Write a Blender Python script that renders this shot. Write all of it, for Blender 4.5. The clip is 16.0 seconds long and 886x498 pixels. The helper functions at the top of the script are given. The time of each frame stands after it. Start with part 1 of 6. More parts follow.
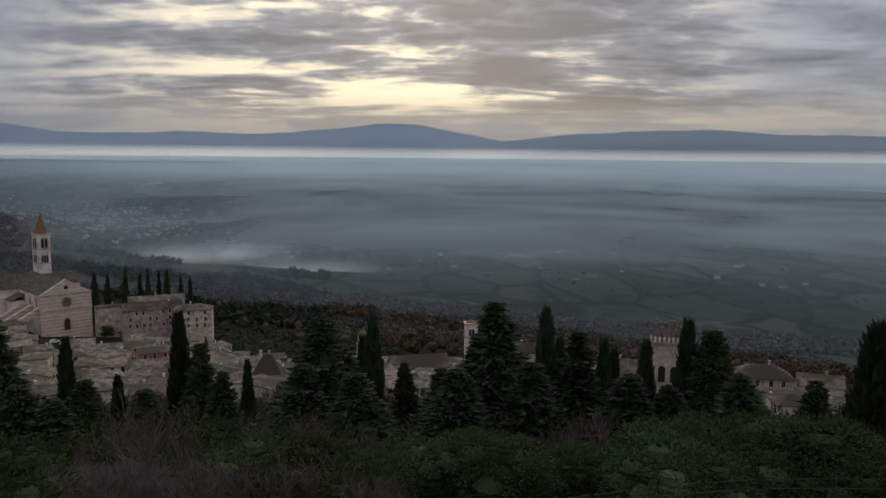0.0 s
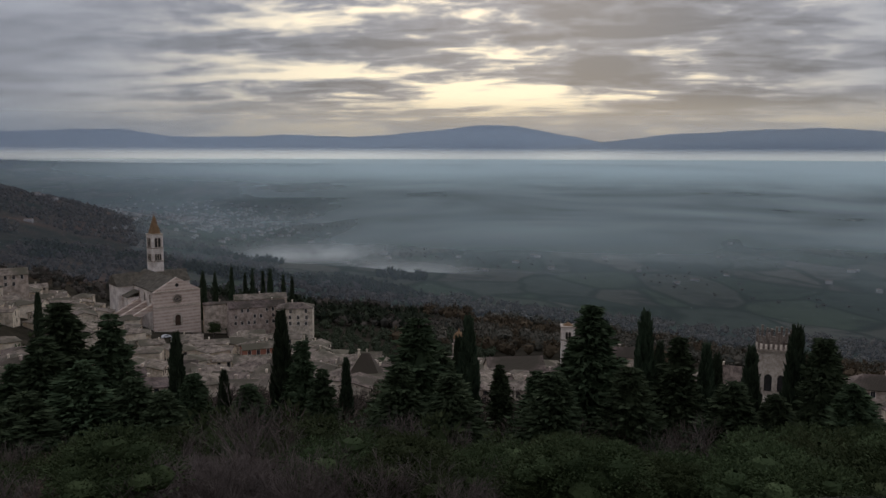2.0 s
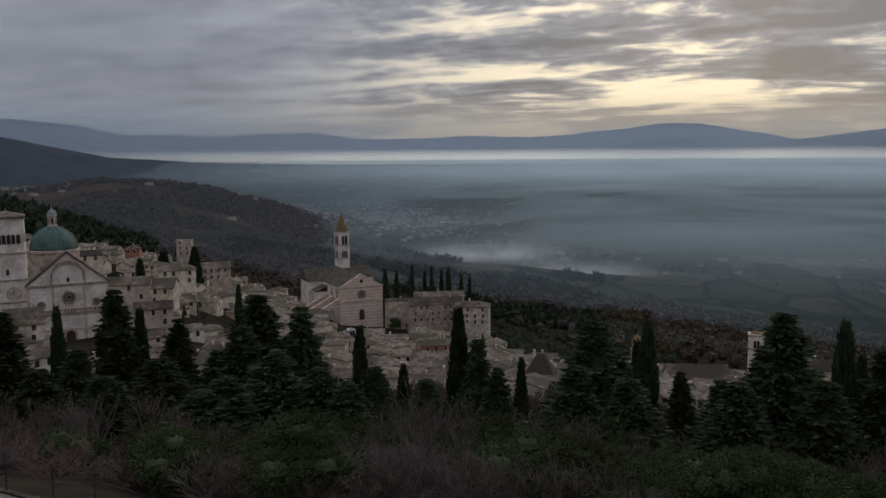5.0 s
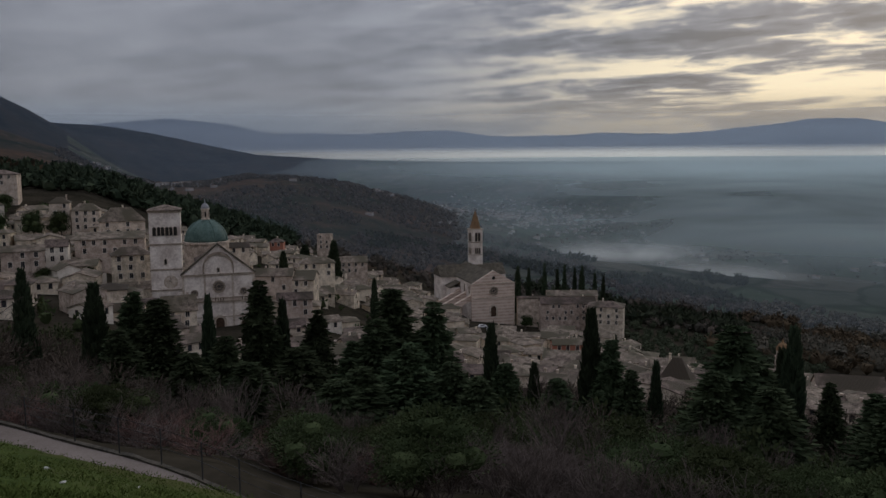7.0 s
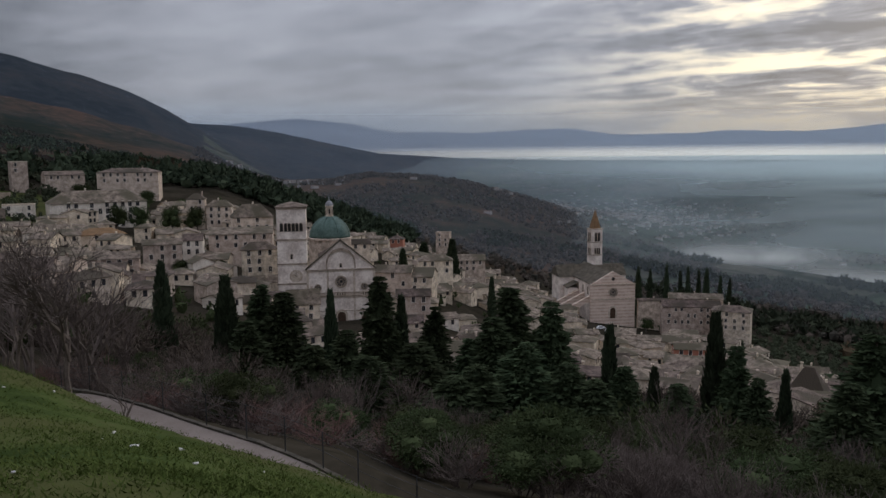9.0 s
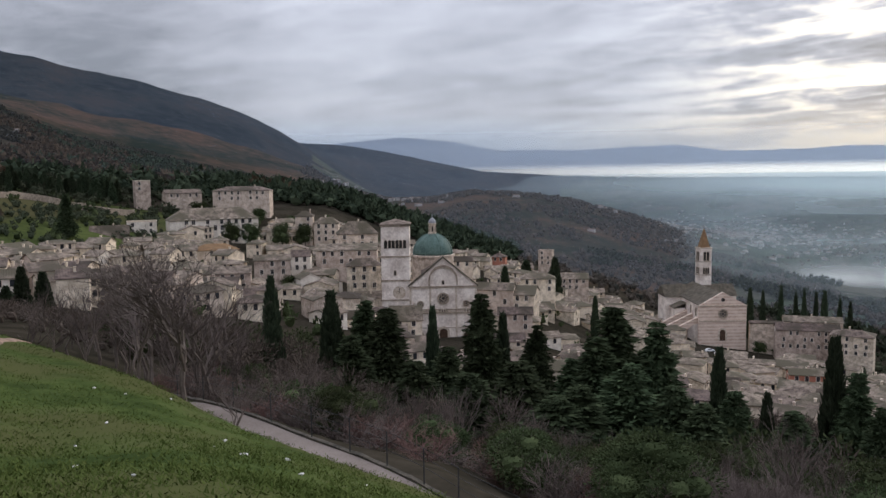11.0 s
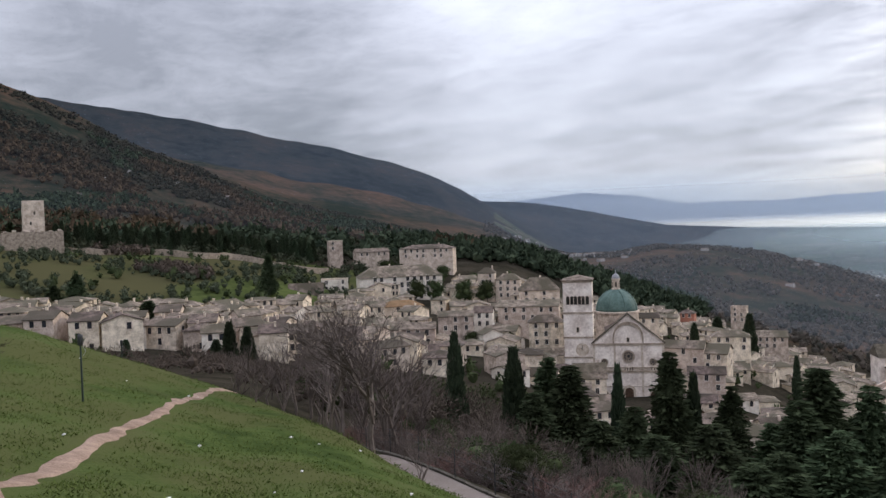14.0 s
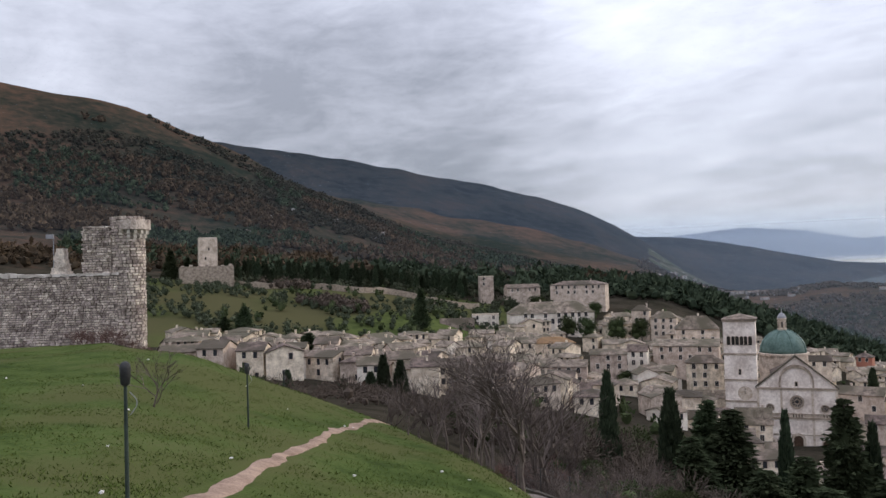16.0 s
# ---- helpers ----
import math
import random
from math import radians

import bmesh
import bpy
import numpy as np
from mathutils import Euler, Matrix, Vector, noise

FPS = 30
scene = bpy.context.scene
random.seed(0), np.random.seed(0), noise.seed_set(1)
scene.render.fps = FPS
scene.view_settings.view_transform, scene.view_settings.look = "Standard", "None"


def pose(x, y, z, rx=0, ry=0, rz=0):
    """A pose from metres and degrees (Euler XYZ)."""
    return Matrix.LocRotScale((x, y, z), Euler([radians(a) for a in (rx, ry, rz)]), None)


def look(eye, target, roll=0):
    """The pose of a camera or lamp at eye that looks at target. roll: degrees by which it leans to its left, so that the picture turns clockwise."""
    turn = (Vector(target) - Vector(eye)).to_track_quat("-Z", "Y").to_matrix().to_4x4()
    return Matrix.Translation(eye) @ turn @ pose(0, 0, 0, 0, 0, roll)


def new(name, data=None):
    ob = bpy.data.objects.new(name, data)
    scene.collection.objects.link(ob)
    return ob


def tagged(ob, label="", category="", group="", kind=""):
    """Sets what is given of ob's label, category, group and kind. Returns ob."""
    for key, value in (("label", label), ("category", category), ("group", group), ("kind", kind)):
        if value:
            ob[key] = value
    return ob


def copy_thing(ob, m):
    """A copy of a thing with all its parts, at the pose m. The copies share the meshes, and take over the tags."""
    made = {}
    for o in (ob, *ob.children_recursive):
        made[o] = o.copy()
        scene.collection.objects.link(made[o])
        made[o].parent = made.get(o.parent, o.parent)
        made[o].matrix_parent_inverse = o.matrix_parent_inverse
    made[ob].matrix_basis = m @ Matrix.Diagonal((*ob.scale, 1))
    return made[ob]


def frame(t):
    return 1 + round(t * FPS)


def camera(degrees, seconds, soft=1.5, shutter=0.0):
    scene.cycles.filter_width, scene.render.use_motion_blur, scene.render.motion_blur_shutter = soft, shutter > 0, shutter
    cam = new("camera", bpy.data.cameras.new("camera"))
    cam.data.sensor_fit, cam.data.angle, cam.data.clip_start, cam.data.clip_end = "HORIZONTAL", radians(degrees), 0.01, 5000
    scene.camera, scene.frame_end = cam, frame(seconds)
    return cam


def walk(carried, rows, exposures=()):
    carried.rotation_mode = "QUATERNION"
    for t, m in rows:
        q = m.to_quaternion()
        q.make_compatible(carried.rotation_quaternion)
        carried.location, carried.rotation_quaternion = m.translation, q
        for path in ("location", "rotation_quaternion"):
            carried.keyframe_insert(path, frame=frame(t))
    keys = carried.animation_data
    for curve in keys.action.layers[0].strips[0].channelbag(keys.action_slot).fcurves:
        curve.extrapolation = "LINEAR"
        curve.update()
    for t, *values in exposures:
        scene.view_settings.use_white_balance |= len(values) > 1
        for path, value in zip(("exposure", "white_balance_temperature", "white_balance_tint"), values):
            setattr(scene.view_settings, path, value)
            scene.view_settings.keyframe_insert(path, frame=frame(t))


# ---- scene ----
# camera: held at arm's length by somebody who turns on the spot
cam = camera(57.2, 16.0, soft=1.45)
EYE = 1.6
ARM = 0.08
TURNS = [  # seconds, yaw, pitch, roll
    (0, -0.00, -6.73, -0.58),
    (0.5, 1.60, -6.67, -0.37),
    (1, 3.20, -6.53, -0.23),
    (1.5, 5.05, -6.61, -0.24),
    (2, 6.78, -6.67, -0.18),
    (2.5, 8.67, -6.54, -0.15),
    (3, 10.52, -6.44, 0.00),
    (3.5, 12.29, -6.46, 0.07),
    (4, 14.41, -6.52, 0.22),
    (6.5, 26.49, -6.75, 0.42),
    (7, 28.63, -6.75, 0.43),
    (7.5, 30.69, -6.63, 0.38),
    (8, 32.97, -6.62, 0.36),
    (8.5, 35.07, -6.72, 0.49),
    (9, 36.98, -6.78, 0.51),
    (11.5, 46.01, -4.90, 0.90),
    (12, 47.89, -4.33, 1.06),
    (12.5, 49.88, -3.75, 1.38),
    (13, 52.10, -3.10, 1.68),
    (13.5, 54.41, -2.23, 1.85),
    (14, 56.88, -1.19, 2.01),
    (14.5, 59.64, -0.43, 1.92),
    (15, 62.47, 0.22, 1.86),
    (15.5, 65.01, 0.90, 1.79),
    (16, 67.48, 1.68, 1.75),
]


def held(yaw, pitch, roll):
    a = radians(yaw)
    return pose(-ARM * math.sin(a), ARM * (math.cos(a) - 1), EYE, 90 + pitch, roll, yaw)


walk(cam, [(t, held(a, b, c)) for t, a, b, c in TURNS],
     exposures=[(0, 0.0), (4, 0.0), (6.5, -0.34), (7.0, -0.22), (8.0, -0.2), (8.5, -0.12), (9.0, 0.28), (11.5, 1.05), (13, 1.24), (16, 1.27)])

# ---- sky and light ----
SUN_BEARING, SUN_HEIGHT = 0.0, 17.0


def link(tree, a, b):
    tree.links.new(a, b)


def node(tree, kind, inputs=None, operation="", interpolation_type=""):
    n = tree.nodes.new(kind)
    if operation:
        n.operation = operation
    if interpolation_type:
        n.interpolation_type = interpolation_type
    for k, v in (inputs or {}).items():
        if isinstance(v, bpy.types.NodeSocket):
            tree.links.new(v, n.inputs[k])
        else:
            n.inputs[k].default_value = v
    return n


def maths(tree, op, a, b=0.0, clamp=False):
    n = node(tree, "ShaderNodeMath", {0: a, 1: b}, operation=op)
    n.use_clamp = clamp
    return n.outputs[0]


def ramp(tree, fac, stops):
    n = node(tree, "ShaderNodeValToRGB", {"Fac": fac})
    e = n.color_ramp.elements
    while len(e) < len(stops):
        e.new(0.5)
    for el, (p, c) in zip(e, stops):
        el.position, el.color = p, (*c, 1)
    return n.outputs["Color"]


def mix(tree, fac, a, b, blend="MIX"):
    n = tree.nodes.new("ShaderNodeMix")
    n.data_type, n.blend_type = "RGBA", blend
    if isinstance(fac, bpy.types.NodeSocket):
        tree.links.new(fac, n.inputs[0])
    else:
        n.inputs[0].default_value = fac
    for i, v in ((6, a), (7, b)):
        if isinstance(v, bpy.types.NodeSocket):
            tree.links.new(v, n.inputs[i])
        else:
            n.inputs[i].default_value = (*v, 1)
    return n.outputs[2]


world = bpy.data.worlds.new("sky")
scene.world = world
world.use_nodes = True
wt = world.node_tree
wt.nodes.clear()
way = node(wt, "ShaderNodeTexCoord").outputs["Generated"]
sep = node(wt, "ShaderNodeSeparateXYZ", {0: way})
up = sep.outputs["Z"]
# a flat deck of cloud seen from below: the pattern shrinks towards the horizon
deck = maths(wt, "ADD", maths(wt, "MAXIMUM", up, 0.0), 0.10)
cx = maths(wt, "DIVIDE", sep.outputs["X"], deck)
cy = maths(wt, "DIVIDE", sep.outputs["Y"], deck)
plane = node(wt, "ShaderNodeCombineXYZ", {0: cx, 1: maths(wt, "MULTIPLY", cy, 1.7), 2: 0.0}).outputs[0]
big = node(wt, "ShaderNodeTexNoise", {"Vector": plane, "Scale": 0.55, "Detail": 4.0, "Roughness": 0.5, "Distortion": 0.3}).outputs["Fac"]
fine = node(wt, "ShaderNodeTexNoise", {"Vector": plane, "Scale": 1.7, "Detail": 9.0, "Roughness": 0.6, "Distortion": 0.5}).outputs["Fac"]
crumbs = node(wt, "ShaderNodeTexNoise", {"Vector": node(wt, "ShaderNodeVectorMath", {0: way, 1: (1.0, 1.0, 3.5)}, operation="MULTIPLY").outputs[0], "Scale": 20.0, "Detail": 7.0, "Roughness": 0.62, "Distortion": 0.4}).outputs["Fac"]


def towards(bearing, elevation):
    a, e = radians(bearing), radians(elevation)
    return (-math.sin(a) * math.cos(e), math.cos(a) * math.cos(e), math.sin(e))


def round_about(bearing, elevation, wide, core=0.0):
    """One at a point of the sky, falling to nought at so many degrees from it."""
    d = node(wt, "ShaderNodeVectorMath", {0: way, 1: towards(bearing, elevation)}, operation="DOT_PRODUCT").outputs["Value"]
    return node(wt, "ShaderNodeMapRange", {0: d, 1: math.cos(radians(wide)), 2: math.cos(radians(core)), 3: 0.0, 4: 1.0}, interpolation_type="SMOOTHSTEP").outputs[0]


near_sun = round_about(4, 6, 30)
wide_sun = round_about(-6, 2, 48, 14)
cover = maths(wt, "ADD", maths(wt, "MULTIPLY", big, 0.5), maths(wt, "ADD", maths(wt, "MULTIPLY", fine, 0.32), maths(wt, "MULTIPLY", crumbs, 0.18)))
# away from the sun the deck is one soft even layer
calm = maths(wt, "ADD", 0.40, maths(wt, "ADD", maths(wt, "MULTIPLY", wide_sun, 0.65), maths(wt, "MULTIPLY", near_sun, 0.35)))
cover = maths(wt, "ADD", 0.5, maths(wt, "MULTIPLY", maths(wt, "SUBTRACT", cover, 0.5), calm))
# heavier cloud higher up over the valley and along the mountain's crest
cover = maths(wt, "ADD", cover, maths(wt, "MULTIPLY", round_about(-9, 13, 14, 2), 0.10))
cover = maths(wt, "ADD", cover, maths(wt, "MULTIPLY", round_about(70, 8, 17, 3), 0.075))
cover = maths(wt, "ADD", cover, maths(wt, "MULTIPLY", round_about(90, 17, 18, 4), 0.05))
# the hidden sun brightens the thin places round it
thin = node(wt, "ShaderNodeMapRange", {0: cover, 1: 0.40, 2: 0.535, 3: 1.0, 4: 0.0}, interpolation_type="SMOOTHSTEP").outputs[0]
cloud = ramp(wt, cover, [(0.40, (0.38, 0.395, 0.44)), (0.50, (0.265, 0.275, 0.315)), (0.61, (0.125, 0.132, 0.155))])
gap = mix(wt, near_sun, (0.36, 0.385, 0.43), (1.14, 0.98, 0.70))
body = mix(wt, maths(wt, "MULTIPLY", thin, maths(wt, "ADD", maths(wt, "MULTIPLY", near_sun, 0.85), 0.12)), cloud, gap)
# a clear warm strip low over the far hills below the sun, pale blue elsewhere
low = node(wt, "ShaderNodeMapRange", {0: up, 1: 0.028, 2: 0.075, 3: 1.0, 4: 0.0}, interpolation_type="SMOOTHSTEP").outputs[0]
strip = mix(wt, wide_sun, (0.30, 0.37, 0.46), (0.76, 0.62, 0.40))
body = mix(wt, maths(wt, "MULTIPLY", low, maths(wt, "ADD", maths(wt, "MULTIPLY", thin, 0.5), 0.46)), body, strip)
clear = node(wt, "ShaderNodeTexSky")
clear.sky_type, clear.sun_disc = "NISHITA", False
clear.sun_elevation, clear.sun_rotation = radians(SUN_HEIGHT), radians(-SUN_BEARING)
final = mix(wt, 0.94, mix(wt, 1.0, clear.outputs[0], (0.08, 0.08, 0.08), "MULTIPLY"), body)
# an overcast sky is brightest overhead
final = mix(wt, 1.0, final, node(wt, "ShaderNodeCombineXYZ", {i: maths(wt, "ADD", 0.88, maths(wt, "MULTIPLY", maths(wt, "MAXIMUM", up, 0.0), k)) for i, k in enumerate((1.5, 1.5, 1.6))}).outputs[0], "MULTIPLY")
back = node(wt, "ShaderNodeBackground", {"Color": final, "Strength": 1.0})
link(wt, back.outputs[0], node(wt, "ShaderNodeOutputWorld").inputs[0])

sun = new("sun", bpy.data.lights.new("sun", "SUN"))
sun.data.energy, sun.data.angle, sun.data.color = 0.6, radians(14), (1.0, 0.90, 0.76)
a, e = radians(SUN_BEARING), radians(SUN_HEIGHT)
sun.matrix_world = look((0, 0, 900), Vector((0, 0, 900)) - Vector((-math.sin(a) * math.cos(e), math.cos(a) * math.cos(e), math.sin(e))))

# ---- materials ----


def surface(name, dark, light, scale=1.0, fine=12.0, rough=0.9, bump=0.3, third=None, big=None, per_object=0.0, metal=0.0, dist=0.05, gloss=0.25):
    """A matt surface that varies at two scales; per_object shifts its brightness from thing to thing."""
    m = bpy.data.materials.new(name)
    m.use_nodes = True
    t = m.node_tree
    bsdf = t.nodes["Principled BSDF"]
    pos = node(t, "ShaderNodeNewGeometry").outputs["Position"]
    n1 = node(t, "ShaderNodeTexNoise", {"Vector": pos, "Scale": scale, "Detail": 5.0, "Roughness": 0.6}).outputs["Fac"]
    n2 = node(t, "ShaderNodeTexNoise", {"Vector": pos, "Scale": fine, "Detail": 4.0, "Roughness": 0.65}).outputs["Fac"]
    f = maths(t, "ADD", maths(t, "MULTIPLY", n1, 0.6), maths(t, "MULTIPLY", n2, 0.4))
    stops = [(0.40, dark), (0.60, light)] if third is None else [(0.40, dark), (0.5, light), (0.60, third)]
    col = ramp(t, f, stops)
    if big:
        n3 = node(t, "ShaderNodeTexNoise", {"Vector": pos, "Scale": big[0], "Detail": 3.0}).outputs["Fac"]
        k = node(t, "ShaderNodeMapRange", {0: n3, 1: 0.42, 2: 0.6}, interpolation_type="SMOOTHSTEP").outputs[0]
        col = mix(t, k, col, big[1])
    if per_object:
        r = node(t, "ShaderNodeObjectInfo").outputs["Random"]
        v = node(t, "ShaderNodeMapRange", {0: r, 1: 0.0, 2: 1.0, 3: 1.0 - per_object, 4: 1.0 + per_object}).outputs[0]
        h = node(t, "ShaderNodeHueSaturation", {"Value": v, "Color": col, "Hue": 0.5})
        link(t, maths(t, "ADD", 0.485, maths(t, "MULTIPLY", r, 0.03)), h.inputs["Hue"])
        col = h.outputs[0]
    link(t, col, bsdf.inputs["Base Color"])
    bsdf.inputs["Roughness"].default_value, bsdf.inputs["Metallic"].default_value = rough, metal
    bsdf.inputs["Specular IOR Level"].default_value = gloss
    if bump:
        b = node(t, "ShaderNodeBump", {"Strength": bump, "Distance": dist, "Height": f})
        link(t, b.outputs[0], bsdf.inputs["Normal"])
    return m


def leafy(name, dark, light, spread=0.3):
    """Foliage: each clump a shade of its own, some light passing through the leaves."""
    m = bpy.data.materials.new(name)
    m.use_nodes = True
    t = m.node_tree
    bsdf = t.nodes["Principled BSDF"]
    g = node(t, "ShaderNodeNewGeometry")
    r = g.outputs["Random Per Island"]
    o = node(t, "ShaderNodeObjectInfo").outputs["Random"]
    n1 = node(t, "ShaderNodeTexNoise", {"Vector": g.outputs["Position"], "Scale": 0.25, "Detail": 3.0}).outputs["Fac"]
    f = maths(t, "ADD", maths(t, "MULTIPLY", r, 0.5), maths(t, "MULTIPLY", n1, 0.5))
    col = ramp(t, f, [(0.2, dark), (0.8, light)])
    v = node(t, "ShaderNodeMapRange", {0: o, 1: 0.0, 2: 1.0, 3: 1 - spread, 4: 1 + spread}).outputs[0]
    h = node(t, "ShaderNodeHueSaturation", {"Value": v, "Color": col})
    link(t, maths(t, "ADD", 0.48, maths(t, "MULTIPLY", o, 0.04)), h.inputs["Hue"])
    link(t, h.outputs[0], bsdf.inputs["Base Color"])
    bsdf.inputs["Roughness"].default_value = 0.9
    bsdf.inputs["Specular IOR Level"].default_value = 0.02
    return m


stone = surface("pale_stone", (0.29, 0.232, 0.18), (0.67, 0.552, 0.442), 0.5, 2.4, per_object=0.22)
stone_pink = surface("pink_white_stone", (0.52, 0.435, 0.375), (0.86, 0.775, 0.69), 0.22, 1.3)
plaster = surface("warm_plaster", (0.40, 0.312, 0.238), (0.74, 0.622, 0.505), 0.4, 2.4, per_object=0.22)
plaster_red = surface("brick_red_plaster", (0.33, 0.13, 0.085), (0.42, 0.18, 0.12), 0.4, 3.0)
plaster_white = surface("cream_plaster", (0.54, 0.47, 0.39), (0.80, 0.73, 0.63), 0.3, 1.6)
glass_dark = surface("dark_window_glass", (0.02, 0.022, 0.025), (0.045, 0.045, 0.05), 0.5, 3.0, rough=0.2, bump=0)
# flat near-black that paints the shade inside arches and holes
shade_dark = surface("interior_shade", (0.02, 0.018, 0.016), (0.04, 0.035, 0.03), 0.5, 3.0, bump=0)
wood_dark = surface("dark_door_wood", (0.05, 0.03, 0.02), (0.09, 0.055, 0.035), 1.0, 9.0)
iron = surface("dark_iron", (0.02, 0.02, 0.02), (0.05, 0.05, 0.05), 3.0, 30.0, rough=0.6, bump=0.1)
verdigris = surface("green_copper", (0.050, 0.088, 0.074), (0.120, 0.180, 0.155), 0.25, 1.6, rough=0.7)
lead = surface("grey_lead", (0.22, 0.22, 0.23), (0.34, 0.34, 0.35), 0.5, 3.0)
white_paint = surface("white_paint", (0.7, 0.7, 0.7), (0.82, 0.82, 0.8), 1.0, 8.0, rough=0.4)
asphalt = surface("worn_asphalt", (0.135, 0.108, 0.092), (0.225, 0.188, 0.165), 0.3, 14.0, bump=0.2, dist=0.02)
dirt = surface("pinkish_gravel_path", (0.165, 0.105, 0.074), (0.35, 0.245, 0.18), 1.2, 18.0, bump=0.5, dist=0.03)
white_stone = surface("loose_white_stone", (0.5, 0.48, 0.45), (0.75, 0.73, 0.70), 3.0, 20.0)
bark = surface("grey_brown_bark", (0.075, 0.058, 0.048), (0.15, 0.12, 0.10), 1.5, 12.0, bump=0.5)
twig = surface("bare_twigs", (0.066, 0.051, 0.044), (0.148, 0.116, 0.099), 1.0, 8.0, bump=0)
twig_red = surface("reddish_twigs", (0.095, 0.054, 0.045), (0.170, 0.100, 0.083), 1.0, 8.0, bump=0)
green_paint = surface("dark_green_lamp_paint", (0.02, 0.03, 0.025), (0.04, 0.055, 0.045), 2.0, 20.0, rough=0.5, bump=0.1)
cypress_leaf = leafy("cypress_foliage", (0.026, 0.037, 0.022), (0.066, 0.084, 0.048))
fir_leaf = leafy("fir_foliage", (0.025, 0.036, 0.019), (0.068, 0.086, 0.044))
oak_leaf = leafy("holm_oak_foliage", (0.026, 0.036, 0.016), (0.070, 0.085, 0.038))
olive_leaf = leafy("olive_foliage", (0.030, 0.038, 0.022), (0.078, 0.088, 0.056))
wood_leaf = leafy("autumn_wood", (0.032, 0.030, 0.022), (0.075, 0.062, 0.045), 0.2)

# ---- the lie of the land: heights below or above the eye, by bearing (left of the first view) and distance ----
NEAR = (0, 8, 16, 26, 36, 48, 60, 110, 200, 285, 420, 600)
LAND = {
    -60: (-1.6, -4.2, -8.0, -10.8, -15, -21, -26, -41, -62, -78, -105, -145),
    -15: (-1.6, -4.2, -8.2, -12.2, -16, -21.5, -26.5, -41, -62, -80, -105, -145),
    10: (-1.6, -4.2, -8.2, -12.8, -16.5, -22, -26.5, -41, -63, -79, -98, -120),
    28: (-1.6, -4.2, -8.0, -11.8, -15.5, -20.5, -25, -38, -60, -75, -87, -100),
    39: (-1.6, -4.0, -7.7, -11.0, -14.5, -19, -24, -36, -56, -58, -57, -68),
    45: (-1.6, -3.7, -7.0, -9.9, -13, -18, -22.5, -35, -55, -60, -48, -42),
    52: (-1.6, -3.4, -6.2, -9.2, -11.9, -16.5, -20.5, -31, -46, -45, -32, -17),
    58: (-1.6, -3.1, -5.5, -8.3, -10.8, -15, -18.5, -26, -41, -41, -33, -9),
    64: (-1.6, -3.0, -5.1, -7.0, -8.7, -13.0, -16, -22, -36, -39, -27, -4),
    68: (-1.6, -3.0, -5.0, -6.4, -7.7, -10.0, -13.5, -20, -33, -36, -18, -2),
    72: (-1.6, -3.0, -4.9, -6.2, -7.3, -8.6, -11, -18, -30, -33, -12, 0),
    85: (-1.6, -2.7, -3.9, -4.2, -4.2, -3.9, -6.5, -15, -27, -25, -3, 6),
    90: (-1.6, -2.4, -3.5, -3.7, -3.6, -3.5, -4.0, -8, -25, -24, 0, 10),
    105: (-1.6, -2.0, -2.6, -3.0, -3.2, -3.5, -4.2, -8, -20, -20, 0, 20),
}
# further off: distance, then heights against the eye by bearing; three ridges one behind the other, and the plain
FAR = {
    1000: ((-60, -190), (-15, -190), (10, -160), (28, -118), (39, -86), (48, -72), (54, -40), (60, -22), (69, 15), (78, 45), (89, 75), (105, 100)),
    1500: ((-60, -195), (10, -190), (20, -168), (24, -140), (28, -113), (33, -70), (36, -50), (39, -38), (42, -36), (45, -50), (48, -52), (51, -38), (54, -14), (60, 14), (64.5, 46), (69, 78), (73, 122), (78.5, 197), (83, 268), (89, 328), (96, 352), (105, 380)),
    1850: ((-60, -195), (10, -195), (20, -175), (28, -128), (33, -92), (36, -75), (42, -62), (48, -65), (51, -40), (54, 5), (60, 62), (69, 120), (75, 150), (83, 200), (96, 260), (105, 280)),
    2500: ((-60, -195), (10, -195), (28, -188), (36, -145), (42, -100), (48, -85), (50.4, -30), (52, 24), (54.3, 104), (56.7, 168), (60.3, 226), (64.6, 286), (73, 362), (78.4, 412), (83, 425), (96, 440), (105, 450)),
    3000: ((-60, -190), (10, -190), (28, -185), (36, -155), (42, -75), (48, -10), (52, 50), (57, 140), (64, 220), (78, 330), (105, 380)),
    3600: ((-60, -165), (10, -160), (28, -150), (36, -118), (38.2, -70), (39.2, -42), (41, -6), (44.2, 45), (47.8, 102), (51.4, 138), (54, 140), (60, 140), (73, 240), (105, 340)),
    4300: ((-60, -70), (10, -65), (28, -60), (36, -40), (45, 10), (54, 60), (73, 200), (105, 300)),
    4950: ((-60, 14), (28, 16), (45, 25), (60, 80), (105, 250)),
}
BEARINGS = [-60 + 1.5 * i for i in range(111)]
LOGS = np.linspace(0, np.log1p(4950), 420)
KERNEL = np.hanning(11) / np.hanning(11).sum()


def land_line(b):
    """The heights along one bearing, near to far."""
    keys = sorted(LAND)
    near = [np.interp(b, keys, [LAND[k][i] for k in keys]) for i in range(len(NEAR))]
    far = [np.interp(b, [q[0] for q in row], [q[1] for q in row]) for row in FAR.values()]
    line = np.interp(np.expm1(LOGS), list(NEAR) + list(FAR), near + far)
    return np.convolve(np.pad(line, 5, mode="edge"), KERNEL, mode="valid")


LINES = [land_line(b) for b in BEARINGS]


def spot(bearing, metres):
    a = radians(bearing)
    return Vector((-metres * math.sin(a), metres * math.cos(a), 0))


def polar(x, y):
    return math.degrees(math.atan2(-x, y)), math.hypot(x, y)


